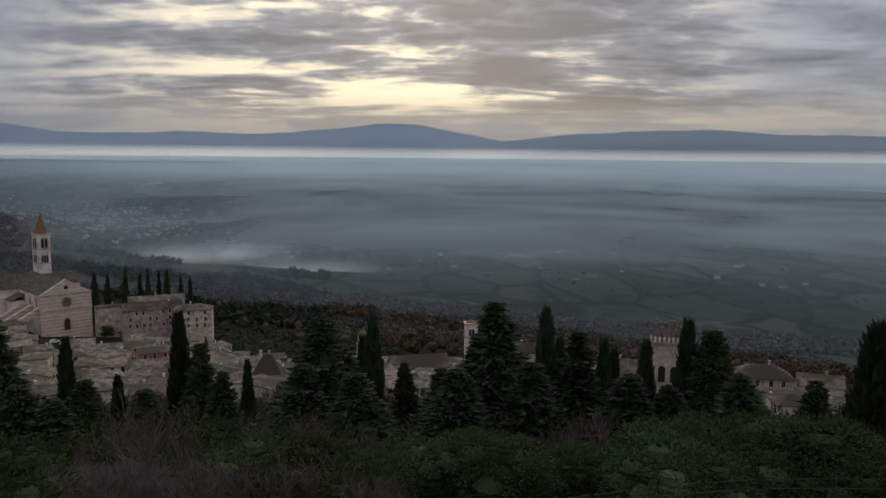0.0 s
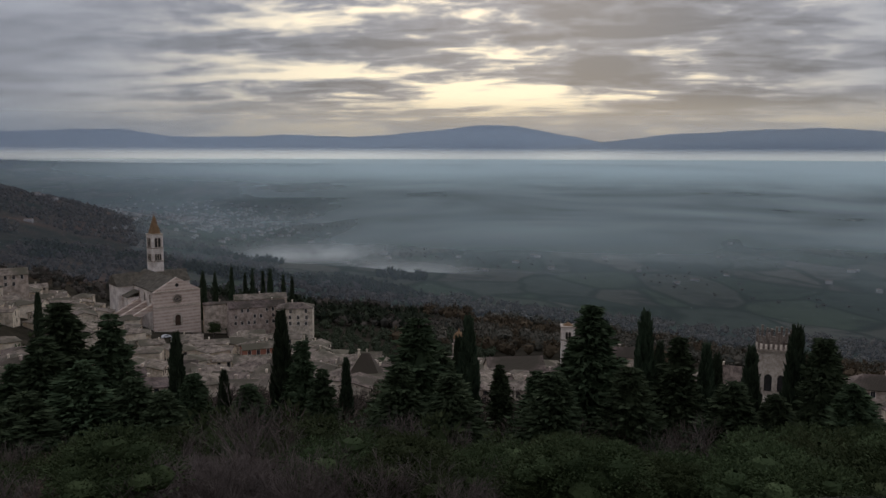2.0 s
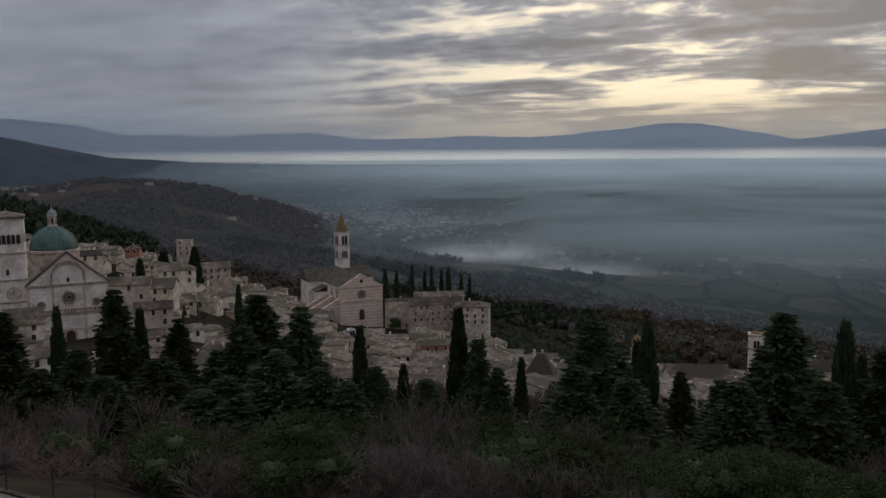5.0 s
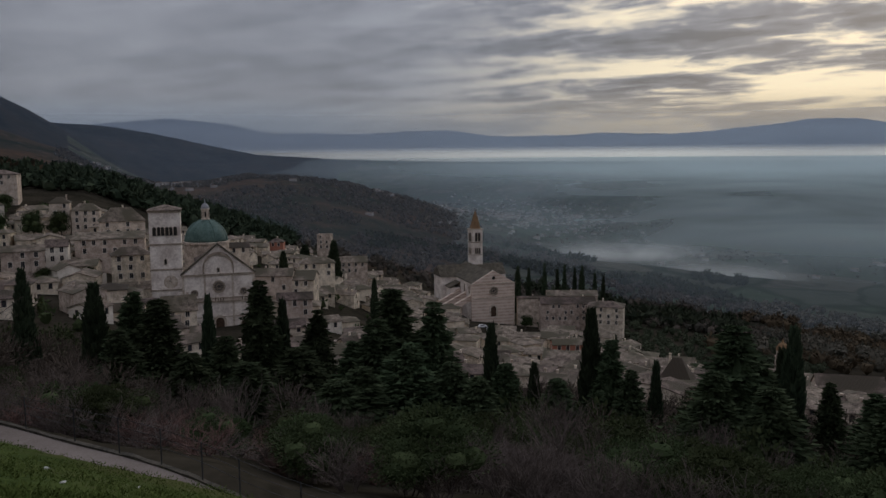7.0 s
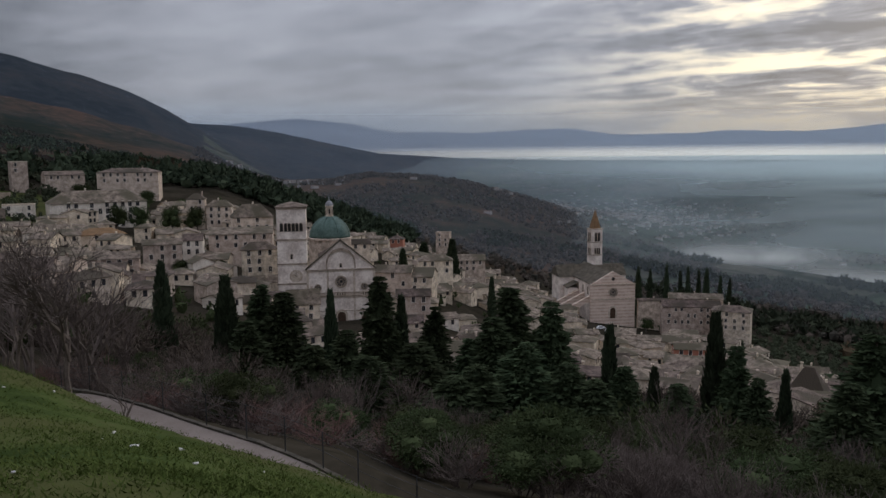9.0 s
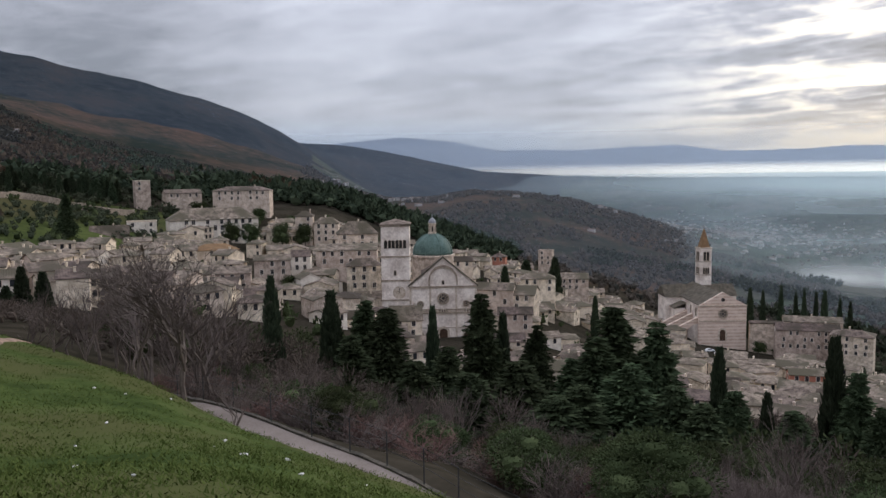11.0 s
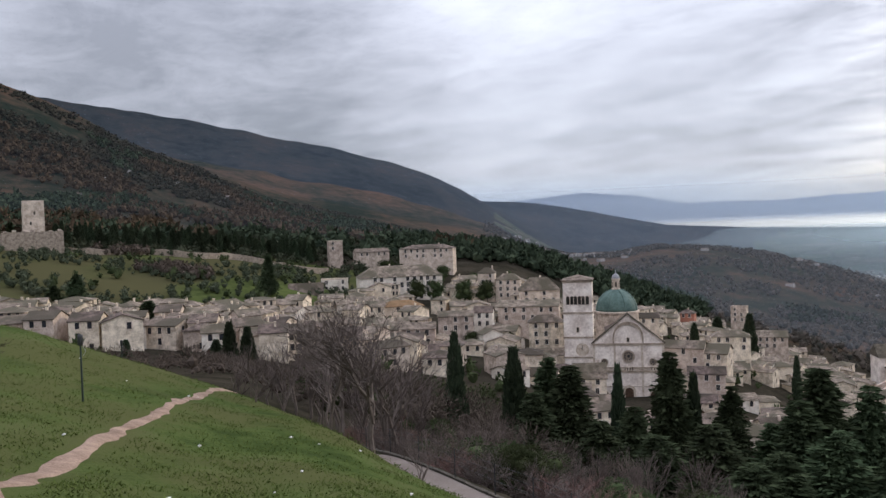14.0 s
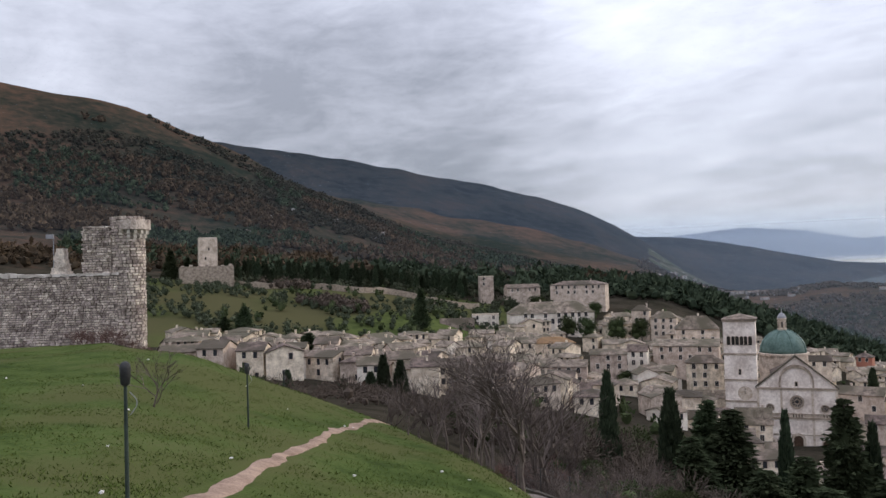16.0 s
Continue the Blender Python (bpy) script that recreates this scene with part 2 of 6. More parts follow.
ROAD = [spot(a, d) + Vector((0, 0, z)) for a, d, z in (
    (80, 80, -15), (74, 64, -14.2), (68, 49, -12.4), (64.5, 41.5, -11.2), (62.4, 38, -10.6), (59.5, 34, -10.3), (56, 30.1, -10.12), (52.5, 27.3, -10), (49, 25.2, -10.1), (45, 23.6, -10.5),
    (38, 22.6, -11.4), (28, 22.2, -12.6), (10, 22.6, -13), (-10, 23.6, -12), (-24, 24.6, -11), (-40, 27, -10.5), (-60, 32, -10))]


def smooth_line(points, steps=8):
    out = []
    for i in range(len(points) - 1):
        p0, p1, p2, p3 = points[max(i - 1, 0)], points[i], points[i + 1], points[min(i + 2, len(points) - 1)]
        for k in range(steps):
            t = k / steps
            out.append(0.5 * ((2 * p1) + (p2 - p0) * t + (2 * p0 - 5 * p1 + 4 * p2 - p3) * t * t + (3 * p1 - p0 - 3 * p2 + p3) * t ** 3))
    return out + [points[-1]]


ROAD_LINE = smooth_line(ROAD)


def off_road(x, y):
    """How far the lane's middle is, and its height there."""
    q = min(ROAD_LINE, key=lambda r: (r.x - x) ** 2 + (r.y - y) ** 2)
    return math.hypot(q.x - x, q.y - y), q.z + EYE


def smooth(a, b, v):
    t = min(max((v - a) / (b - a), 0), 1)
    return t * t * (3 - 2 * t)


def height(x, y):
    """The ground's height at a place."""
    b, d = polar(x, y)
    b = min(max(b, BEARINGS[0]), BEARINGS[-1] - 1e-6)
    i = min(int((b - BEARINGS[0]) / 1.5), len(BEARINGS) - 2)
    g = (math.log1p(min(d, 4949))) / LOGS[1]
    j = min(int(g), len(LOGS) - 2)
    f = g - j
    v = [LINES[k][j] * (1 - f) + LINES[k][j + 1] * f for k in (i, i + 1)]
    t = (b - BEARINGS[i]) / 1.5
    z = v[0] * (1 - t) + v[1] * t + EYE
    p = Vector((x, y, 0))
    z += 0.16 * noise.noise(p * 0.16) * smooth(3, 20, d) + 0.03 * noise.noise(p * 0.9)
    z += smooth(90, 500, d) * 2.2 * noise.noise(p * 0.018)
    if d > 600:
        steep = smooth(50, 66, b) * smooth(700, 1700, d)
        z += steep * (14 * noise.fractal(p * 0.0028, 1.0, 2.0, 4) + 6 * noise.noise(p * 0.011))
    if d < 100:
        away, level = off_road(x, y)
        w = smooth(2.9, 1.3, away) if d > 12 else 0
        z = z * (1 - w) + level * w
    return z


def ground_at(bearing, metres):
    p = spot(bearing, metres)
    p.z = height(p.x, p.y)
    return p


# ---- mesh helpers ----


def mesh_object(name, bm, mats, parent=None, label="", smooth_faces=False):
    me = bpy.data.meshes.new(name)
    bm.to_mesh(me)
    bm.free()
    for m in (mats if isinstance(mats, (list, tuple)) else [mats]):
        me.materials.append(m)
    if smooth_faces:
        me.polygons.foreach_set("use_smooth", [True] * len(me.polygons))
    ob = new(name, me)
    if parent:
        ob.parent = parent
    if label:
        ob["label"] = label
    return ob


part = mesh_object


def raw_object(name, verts, faces, mats, index=None, smooth_faces=False, parent=None):
    me = bpy.data.meshes.new(name)
    me.from_pydata(verts, [], faces)
    for m in (mats if isinstance(mats, (list, tuple)) else [mats]):
        me.materials.append(m)
    if index is not None:
        me.polygons.foreach_set("material_index", index)
    if smooth_faces:
        me.polygons.foreach_set("use_smooth", [True] * len(me.polygons))
    me.update()
    ob = new(name, me)
    if parent:
        ob.parent = parent
    return ob


def anchor(name, m=None):
    ob = new(name)
    ob.empty_display_size = 0.5
    if m is not None:
        ob.matrix_basis = m
    return ob


def box(bm, x0, x1, y0, y1, z0, z1, mat=0):
    v = [bm.verts.new((x, y, z)) for z in (z0, z1) for x, y in ((x0, y0), (x1, y0), (x1, y1), (x0, y1))]
    for f in ((3, 2, 1, 0), (4, 5, 6, 7), (0, 1, 5, 4), (1, 2, 6, 5), (2, 3, 7, 6), (3, 0, 4, 7)):
        bm.faces.new([v[i] for i in f]).material_index = mat
    return v


def ring(bm, r, z, n, cx=0, cy=0, turn=0.0):
    return [bm.verts.new((cx + r * math.cos(turn + 2 * math.pi * i / n), cy + r * math.sin(turn + 2 * math.pi * i / n), z)) for i in range(n)]


def lathe(bm, profile, n=24, cx=0, cy=0, turn=0.0, close=True, mat=0):
    rings = [ring(bm, r, z, n, cx, cy, turn) for r, z in profile]
    for a, b in zip(rings, rings[1:]):
        for i in range(n):
            bm.faces.new((a[i], a[(i + 1) % n], b[(i + 1) % n], b[i])).material_index = mat
    if close:
        bm.faces.new(rings[0][::-1]).material_index = mat
        bm.faces.new(rings[-1]).material_index = mat
    return rings


def prism(bm, outline, y0, y1, mat=0):
    """An outline in x and z, pushed from y0 to y1."""
    a = [bm.verts.new((x, y0, z)) for x, z in outline]
    b = [bm.verts.new((x, y1, z)) for x, z in outline]
    n = len(outline)
    bm.faces.new(a).material_index = mat
    bm.faces.new(b[::-1]).material_index = mat
    for i in range(n):
        bm.faces.new((a[(i + 1) % n], a[i], b[i], b[(i + 1) % n])).material_index = mat


def arch(w, h, x=0, z=0, n=10):
    """The outline of a round-headed opening of width w and height h."""
    r = w / 2
    pts = [(x - r, z), (x + r, z)]
    return pts + [(x + r * math.cos(math.pi * i / n), z + h - r + r * math.sin(math.pi * i / n)) for i in range(n + 1)]


def circle(r, x=0, z=0, n=24):
    return [(x + r * math.cos(2 * math.pi * i / n), z + r * math.sin(2 * math.pi * i / n)) for i in range(n)]


def sweep(bm, points, radii, n=4, mat=0):
    """A tapered limb along points."""
    last = None
    for k, (p, r) in enumerate(zip(points, radii)):
        t = (points[min(k + 1, len(points) - 1)] - points[max(k - 1, 0)]).normalized()
        u = t.orthogonal().normalized()
        w = t.cross(u)
        now = [bm.verts.new(p + r * (u * math.cos(2 * math.pi * i / n) + w * math.sin(2 * math.pi * i / n))) for i in range(n)]
        if last:
            for i in range(n):
                bm.faces.new((last[i], last[(i + 1) % n], now[(i + 1) % n], now[i])).material_index = mat
        last = now


# ---- the ground ----


def fields_material():
    m = surface("valley_fields", (0.045, 0.060, 0.035), (0.085, 0.095, 0.060), 0.004, 0.03, bump=0, gloss=0.0)
    t = m.node_tree
    pos = node(t, "ShaderNodeNewGeometry").outputs["Position"]
    flat = node(t, "ShaderNodeVectorMath", {0: pos, 1: (1.0, 0.45, 0.0)}, operation="MULTIPLY").outputs[0]
    warp = node(t, "ShaderNodeTexNoise", {"Vector": pos, "Scale": 0.004}).outputs["Color"]
    flat = node(t, "ShaderNodeVectorMath", {0: flat, 1: node(t, "ShaderNodeVectorMath", {0: warp, 1: (90.0, 90.0, 0.0)}, operation="MULTIPLY").outputs[0]}, operation="ADD").outputs[0]
    cell = node(t, "ShaderNodeTexVoronoi", {"Vector": flat, "Scale": 0.011})
    edge = node(t, "ShaderNodeTexVoronoi", {"Vector": flat, "Scale": 0.011})
    edge.feature = "DISTANCE_TO_EDGE"
    pick = node(t, "ShaderNodeSeparateXYZ", {0: cell.outputs["Color"]}).outputs[0]
    col = ramp(t, pick, [(0.0, (0.030, 0.040, 0.030)), (0.3, (0.045, 0.062, 0.038)), (0.55, (0.070, 0.068, 0.052)), (0.8, (0.042, 0.056, 0.040)), (1.0, (0.085, 0.080, 0.062))])
    hedge = node(t, "ShaderNodeMapRange", {0: edge.outputs["Distance"], 1: 0.02, 2: 0.07, 3: 0.8, 4: 0.0}).outputs[0]
    n1 = node(t, "ShaderNodeTexNoise", {"Vector": pos, "Scale": 0.02, "Detail": 6.0, "Roughness": 0.7}).outputs["Fac"]
    col = mix(t, hedge, col, (0.020, 0.028, 0.018))
    col = mix(t, node(t, "ShaderNodeMapRange", {0: n1, 1: 0.52, 2: 0.62, 3: 0.0, 4: 0.7}).outputs[0], col, (0.024, 0.030, 0.022))
    link(t, col, t.nodes["Principled BSDF"].inputs["Base Color"])
    return m


grass = surface("winter_grass", (0.030, 0.048, 0.012), (0.064, 0.090, 0.024), 0.30, 8.0, bump=0.9, big=(0.16, (0.072, 0.078, 0.028)), dist=0.09, gloss=0.02, third=(0.080, 0.088, 0.034))
forest_floor = surface("leaf_litter_slope", (0.022, 0.020, 0.014), (0.054, 0.046, 0.034), 0.06, 0.9, gloss=0.0)
meadow = surface("terraced_meadow", (0.036, 0.048, 0.018), (0.078, 0.096, 0.032), 0.02, 0.25, big=(0.012, (0.070, 0.066, 0.032)), gloss=0.0)
mountain = surface("wooded_mountain", (0.016, 0.022, 0.016), (0.042, 0.036, 0.026), 0.005, 0.05, bump=1.0, dist=6.0, third=(0.080, 0.050, 0.034), gloss=0.0)
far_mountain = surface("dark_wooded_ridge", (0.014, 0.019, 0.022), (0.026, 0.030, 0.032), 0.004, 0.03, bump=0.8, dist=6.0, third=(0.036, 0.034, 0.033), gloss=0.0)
fields = fields_material()


def build_ground():
    bearings = [-180 + 6 * i for i in range(22)] + [-48 + 0.75 * i for i in range(207)] + [108 + 6 * i for i in range(12)]
    dists = [0.0] + list(np.expm1(np.linspace(np.log1p(1.5), np.log1p(4930), 190)))
    n = len(bearings)
    verts, faces, index = [], [], []
    for d in dists:
        for b in bearings:
            p = spot(b, d)
            verts.append((p.x, p.y, height(p.x, p.y) if d else 0.0))
    lane = sorted(polar(p.x, p.y) for p in ROAD_LINE)
    lane_b, lane_d = [p[0] for p in lane], [p[1] for p in lane]
    for i in range(len(dists) - 1):
        d = dists[i]
        for j in range(n):
            b = bearings[j]
            k = (j + 1) % n
            faces.append((i * n + j, i * n + k, (i + 1) * n + k, (i + 1) * n + j))
            if d < 60 and d < np.interp(b, lane_b, lane_d) + 1:
                index.append(0)
            elif b > 62 and 290 < d < 470:
                index.append(2)
            elif (d > 2000 or (b < 27 and d > 650)) and b < 53 + 4 * noise.noise(Vector(verts[i * n + j]) * 0.003) and d < 2300 + max(0, 40 - b) * 300:
                index.append(4)
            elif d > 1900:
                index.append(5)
            elif d > 560:
                index.append(3)
            else:
                index.append(1)
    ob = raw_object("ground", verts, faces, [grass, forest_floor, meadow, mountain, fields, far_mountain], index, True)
    return tagged(ob, "hillside of winter grass falling to a wide farmed valley", "ground", kind="structure")


build_ground()


def strip(name, line, half, lift, mat, label, category, wobble=0.0, level=None):
    verts, faces = [], []
    for i, p in enumerate(line):
        t = (line[min(i + 1, len(line) - 1)] - line[max(i - 1, 0)]).normalized()
        s = Vector((t.y, -t.x, 0)).normalized()
        w = half * (1 + wobble * noise.noise(p * 0.7)) 
        for k in (-1, -0.5, 0, 0.5, 1):
            q = p + s * w * k + s * wobble * 0.25 * noise.noise(p * 0.9 + Vector((0, 0, 5)))
            verts.append((q.x, q.y, (height(q.x, q.y) if level is None else p.z + EYE) + lift - 0.05 * (abs(k) == 1)))
    for i in range(len(line) - 1):
        for k in range(4):
            faces.append((5 * i + k, 5 * i + k + 1, 5 * i + k + 6, 5 * i + k + 5))
    return tagged(raw_object(name, verts, faces, mat, None, True), label, category, kind="structure")


strip("road", ROAD_LINE, 1.12, 0.06, asphalt, "narrow worn grey asphalt lane along the hillside", "road", 0, True)
PATH = [spot(a, d) for a, d in ((104, 6.3), (93, 8.8), (85.2, 14.2), (81.8, 18.4), (79.0, 23.4), (76.8, 28.4), (74.6, 36.5), (72.6, 46.2), (71.4, 50), (70, 56))]
strip("footpath", smooth_line(PATH, 12), 0.25, 0.03, dirt, "trodden pinkish gravel footpath across the grass", "path", 0.6)

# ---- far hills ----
# aerial haze is mixed into both hill colours, most into the pale blue
haze_blue = surface("far_hill_haze_blue", (0.11, 0.15, 0.21), (0.14, 0.18, 0.24), 0.002, 0.01, bump=0)
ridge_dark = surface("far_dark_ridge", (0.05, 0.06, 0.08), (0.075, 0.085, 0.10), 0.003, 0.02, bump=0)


def ridge(name, tops, metres, depth, mat, label, seed):
    """A long hill: its crest by bearing and angle above the horizon, sloping to front and back."""
    verts, faces = [], []
    bs = np.arange(tops[0][0], tops[-1][0], 0.3)
    for b in bs:
        e = np.interp(b, [t[0] for t in tops], [t[1] for t in tops])
        p = spot(b, metres)
        z = EYE + metres * math.tan(radians(e)) + metres * 0.0016 * noise.fractal(p * 0.004 + Vector((seed, 0, 0)), 1.0, 2.0, 4)
        f, g = spot(b, metres - depth), spot(b, metres + depth * 0.25)
        m = spot(b, metres - depth * 0.4)
        verts += [(f.x, f.y, -60), (m.x, m.y, -60 + (z + 60) * 0.62), (p.x, p.y, z), (g.x, g.y, -60)]
    for i in range(len(bs) - 1):
        for k in range(3):
            faces.append((4 * i + k, 4 * i + k + 1, 4 * i + k + 5, 4 * i + k + 4))
    return tagged(raw_object(name, verts, faces, mat, None, True), label, "hills", kind="structure")


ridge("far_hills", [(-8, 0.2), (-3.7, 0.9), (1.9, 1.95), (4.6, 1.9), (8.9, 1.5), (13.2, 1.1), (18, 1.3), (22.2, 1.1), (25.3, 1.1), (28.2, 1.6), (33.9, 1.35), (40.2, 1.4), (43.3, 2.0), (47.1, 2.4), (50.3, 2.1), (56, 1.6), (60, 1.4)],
      4850, 150, haze_blue, "mountain range beyond the mist, tinted pale blue for haze", 3)
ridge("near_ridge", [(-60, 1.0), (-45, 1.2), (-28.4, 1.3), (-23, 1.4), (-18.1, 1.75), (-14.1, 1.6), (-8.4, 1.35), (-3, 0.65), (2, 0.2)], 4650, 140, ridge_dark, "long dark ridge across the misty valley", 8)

# ---- mist ----


def mist_material(name, colour, density, scale, stretch, low, high, glow_through=0.5, fade=None, detail=3.0, side=0.12, glow=0.0):
    """Thin mist: part of the light goes straight through, the rest is scattered. fade: (axis, from, to) along the sheet's height or depth."""
    m = bpy.data.materials.new(name)
    m.use_nodes = True
    t = m.node_tree
    t.nodes.clear()
    pos = node(t, "ShaderNodeNewGeometry").outputs["Position"]
    v = node(t, "ShaderNodeVectorMath", {0: pos, 1: stretch}, operation="MULTIPLY").outputs[0]
    n1 = node(t, "ShaderNodeTexNoise", {"Vector": v, "Scale": scale, "Detail": detail, "Roughness": 0.55, "Distortion": 0.6}).outputs["Fac"]
    k = node(t, "ShaderNodeMapRange", {0: n1, 1: low, 2: high, 3: 0.0, 4: density}, interpolation_type="SMOOTHSTEP").outputs[0]
    if fade:
        both = node(t, "ShaderNodeSeparateXYZ", {0: node(t, "ShaderNodeUVMap").outputs[0]})
        at, along = both.outputs[1], both.outputs[0]
        for a, b in ((0.0, side), (1.0, 1.0 - side)):
            k = maths(t, "MULTIPLY", k, node(t, "ShaderNodeMapRange", {0: along, 1: a, 2: b, 3: 0.0, 4: 1.0}, interpolation_type="SMOOTHSTEP").outputs[0])
        for a, b in fade:
            k = maths(t, "MULTIPLY", k, node(t, "ShaderNodeMapRange", {0: at, 1: a, 2: b, 3: 0.0, 4: 1.0}, interpolation_type="SMOOTHSTEP").outputs[0])
    d = node(t, "ShaderNodeBsdfDiffuse", {"Color": (*colour, 1)})
    s = node(t, "ShaderNodeBsdfTranslucent", {"Color": (*colour, 1)})
    w = node(t, "ShaderNodeMixShader", {0: glow_through, 1: d.outputs[0], 2: s.outputs[0]})
    # emission put on top of the scattered light, to brighten the backdrop
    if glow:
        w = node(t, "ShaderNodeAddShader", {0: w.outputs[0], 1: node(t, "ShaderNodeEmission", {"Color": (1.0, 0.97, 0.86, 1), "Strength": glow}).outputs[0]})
    c = node(t, "ShaderNodeMixShader", {0: k, 1: node(t, "ShaderNodeBsdfTransparent").outputs[0], 2: w.outputs[0]})
    link(t, c.outputs[0], node(t, "ShaderNodeOutputMaterial").inputs[0])
    return m


def mist_sheet(name, b0, b1, d0, d1, z0, z1, mat, label, rows=8):
    """A sheet of mist between two bearings, from d0 at height z0 to d1 at height z1."""
    verts, faces, uv = [], [], []
    bs = np.linspace(b0, b1, 50)
    for i in range(rows + 1):
        f = i / rows
        for b in bs:
            p = spot(b, d0 + (d1 - d0) * f)
            verts.append((p.x, p.y, EYE + z0 + (z1 - z0) * f))
            uv.append(((b - b0) / (b1 - b0), f))
    n = len(bs)
    for i in range(rows):
        for j in range(n - 1):
            faces.append((i * n + j, i * n + j + 1, (i + 1) * n + j + 1, (i + 1) * n + j))
    ob = raw_object(name, verts, faces, mat, None, True)
    layer = ob.data.uv_layers.new(name="UVMap")
    for lp in ob.data.loops:
        layer.data[lp.index].uv = uv[lp.vertex_index]
    ob.visible_shadow = False
    return tagged(ob, label, "mist", kind="stuff")


MIST = (0.67, 0.80, 0.80)
mist_sheet("ground_mist", -90, 46, 560, 4400, -126, -60, mist_material("ground_mist", MIST, 0.60, 0.0022, (1, 0.8, 1), -0.05, 0.80, 0.4, [(0.0, 0.20)], side=0.33), "thin grey-green mist over the valley fields")
mist_sheet("mist_layer", -80, 49, 2000, 4450, -112, -26, mist_material("mist_layer", MIST, 0.86, 0.0012, (1, 0.7, 1), -0.6, 0.66, 0.35, [(0.0, 0.55)], side=0.31), "pale mist lying across the plain")
# far horizon backdrop: emission added to the mist stands in for light through it
mist_sheet("backdrop_mist", -80, 58, 4400, 4401, -90, 36, mist_material("glowing_mist_bank", (0.92, 0.91, 0.86), 0.97, 0.0012, (1, 1, 0.3), 0.0, 0.35, 0.75, [(0.0, 0.55), (1.0, 0.60)], side=0.28, glow=0.20), "bank of mist along the foot of the far hills, brightened by added emission", rows=16)
# upright bluish sheets, added to stand in for haze in the air
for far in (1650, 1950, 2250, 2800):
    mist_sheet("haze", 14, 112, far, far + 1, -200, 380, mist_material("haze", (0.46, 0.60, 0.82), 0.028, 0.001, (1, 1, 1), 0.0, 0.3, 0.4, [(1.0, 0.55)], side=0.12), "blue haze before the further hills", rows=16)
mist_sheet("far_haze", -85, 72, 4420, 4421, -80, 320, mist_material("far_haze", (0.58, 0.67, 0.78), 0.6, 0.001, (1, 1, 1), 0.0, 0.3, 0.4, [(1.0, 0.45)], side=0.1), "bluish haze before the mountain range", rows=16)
# smoke that drifts down along the edge of the woods and thins out over the fields
for b0, b1, far, low, high, thick in ((9, 23, 1150, -160, -116, 1.0), (3, 17, 1180, -190, -146, 0.75), (-6, 12, 1230, -215, -170, 0.45), (-22, 6, 1500, -245, -160, 0.25)):
    mist_sheet("smoke", b0, b1, far, far + 1, low, high, mist_material("smoke", (0.84, 0.87, 0.88), thick, 0.011, (1, 1, 2.4), 0.12, 0.62, 0.5, [(0.0, 0.45), (1.0, 0.35)], detail=6.0, side=0.42), "white smoke drifting along the edge of the woods", rows=16)
# two nearer tinted sheets that paint hazy air over whatever lies behind
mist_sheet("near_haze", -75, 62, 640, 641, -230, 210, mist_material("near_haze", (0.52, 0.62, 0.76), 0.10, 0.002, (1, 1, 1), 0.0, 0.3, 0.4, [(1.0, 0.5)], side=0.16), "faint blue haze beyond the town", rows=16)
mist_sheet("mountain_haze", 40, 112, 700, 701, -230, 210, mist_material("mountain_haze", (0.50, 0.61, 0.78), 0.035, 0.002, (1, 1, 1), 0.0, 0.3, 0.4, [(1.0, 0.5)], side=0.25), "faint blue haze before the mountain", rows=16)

# ---- plants ----
rng = np.random.default_rng(7)


def leaves(points, out, size, long=1.0, droop=0.0, thin=1.0):
    """Small three-cornered leaf sprays at the points, turned roughly outwards."""
    n = len(points)
    a = rng.normal(size=(n, 3))
    a += out * 0.6
    a /= np.linalg.norm(a, axis=1)[:, None]
    b = np.cross(a, rng.normal(size=(n, 3)))
    b /= np.linalg.norm(b, axis=1)[:, None]
    s = size * rng.uniform(0.6, 1.4, (n, 1))
    tip = out * s * long + np.array([0, 0, droop]) * s
    v = np.empty((n, 3, 3))
    v[:, 0], v[:, 1], v[:, 2] = points - b * s * 0.5 * thin, points + b * s * 0.5 * thin, points + tip + a * s * 0.4
    return v.reshape(-1, 3)


def leaf_part(name, v, mat, parent, core=None):
    verts = [tuple(p) for p in v]
    faces = [(i, i + 1, i + 2) for i in range(0, len(verts), 3)]
    if core:
        n = len(verts)
        verts += core[0]
        faces += [tuple(i + n for i in f) for f in core[1]]
    return raw_object(name, verts, faces, mat, None, False, parent)


def core_of(profile, n=9, wob=0.2):
    """A lumpy dark heart that fills a crown."""
    verts, faces = [], []
    for r, z in profile:
        for i in range(n):
            a = 2 * math.pi * i / n
            k = 1 + wob * rng.uniform(-1, 1)
            verts.append((r * k * math.cos(a), r * k * math.sin(a), z))
    for j in range(len(profile) - 1):
        for i in range(n):
            faces.append((j * n + i, j * n + (i + 1) % n, (j + 1) * n + (i + 1) % n, (j + 1) * n + i))
    return verts, faces


def trunk_part(h, r, parent, mat=None, lean=0.0):
    bm = bmesh.new()
    sweep(bm, [Vector((lean * k * k, 0, h * k - 0.6 * (k == 0))) for k in (0, 0.35, 0.7, 1)], [r, r * 0.8, r * 0.6, r * 0.4], 7)
    return part("trunk", bm, mat or bark, parent, smooth_faces=True)


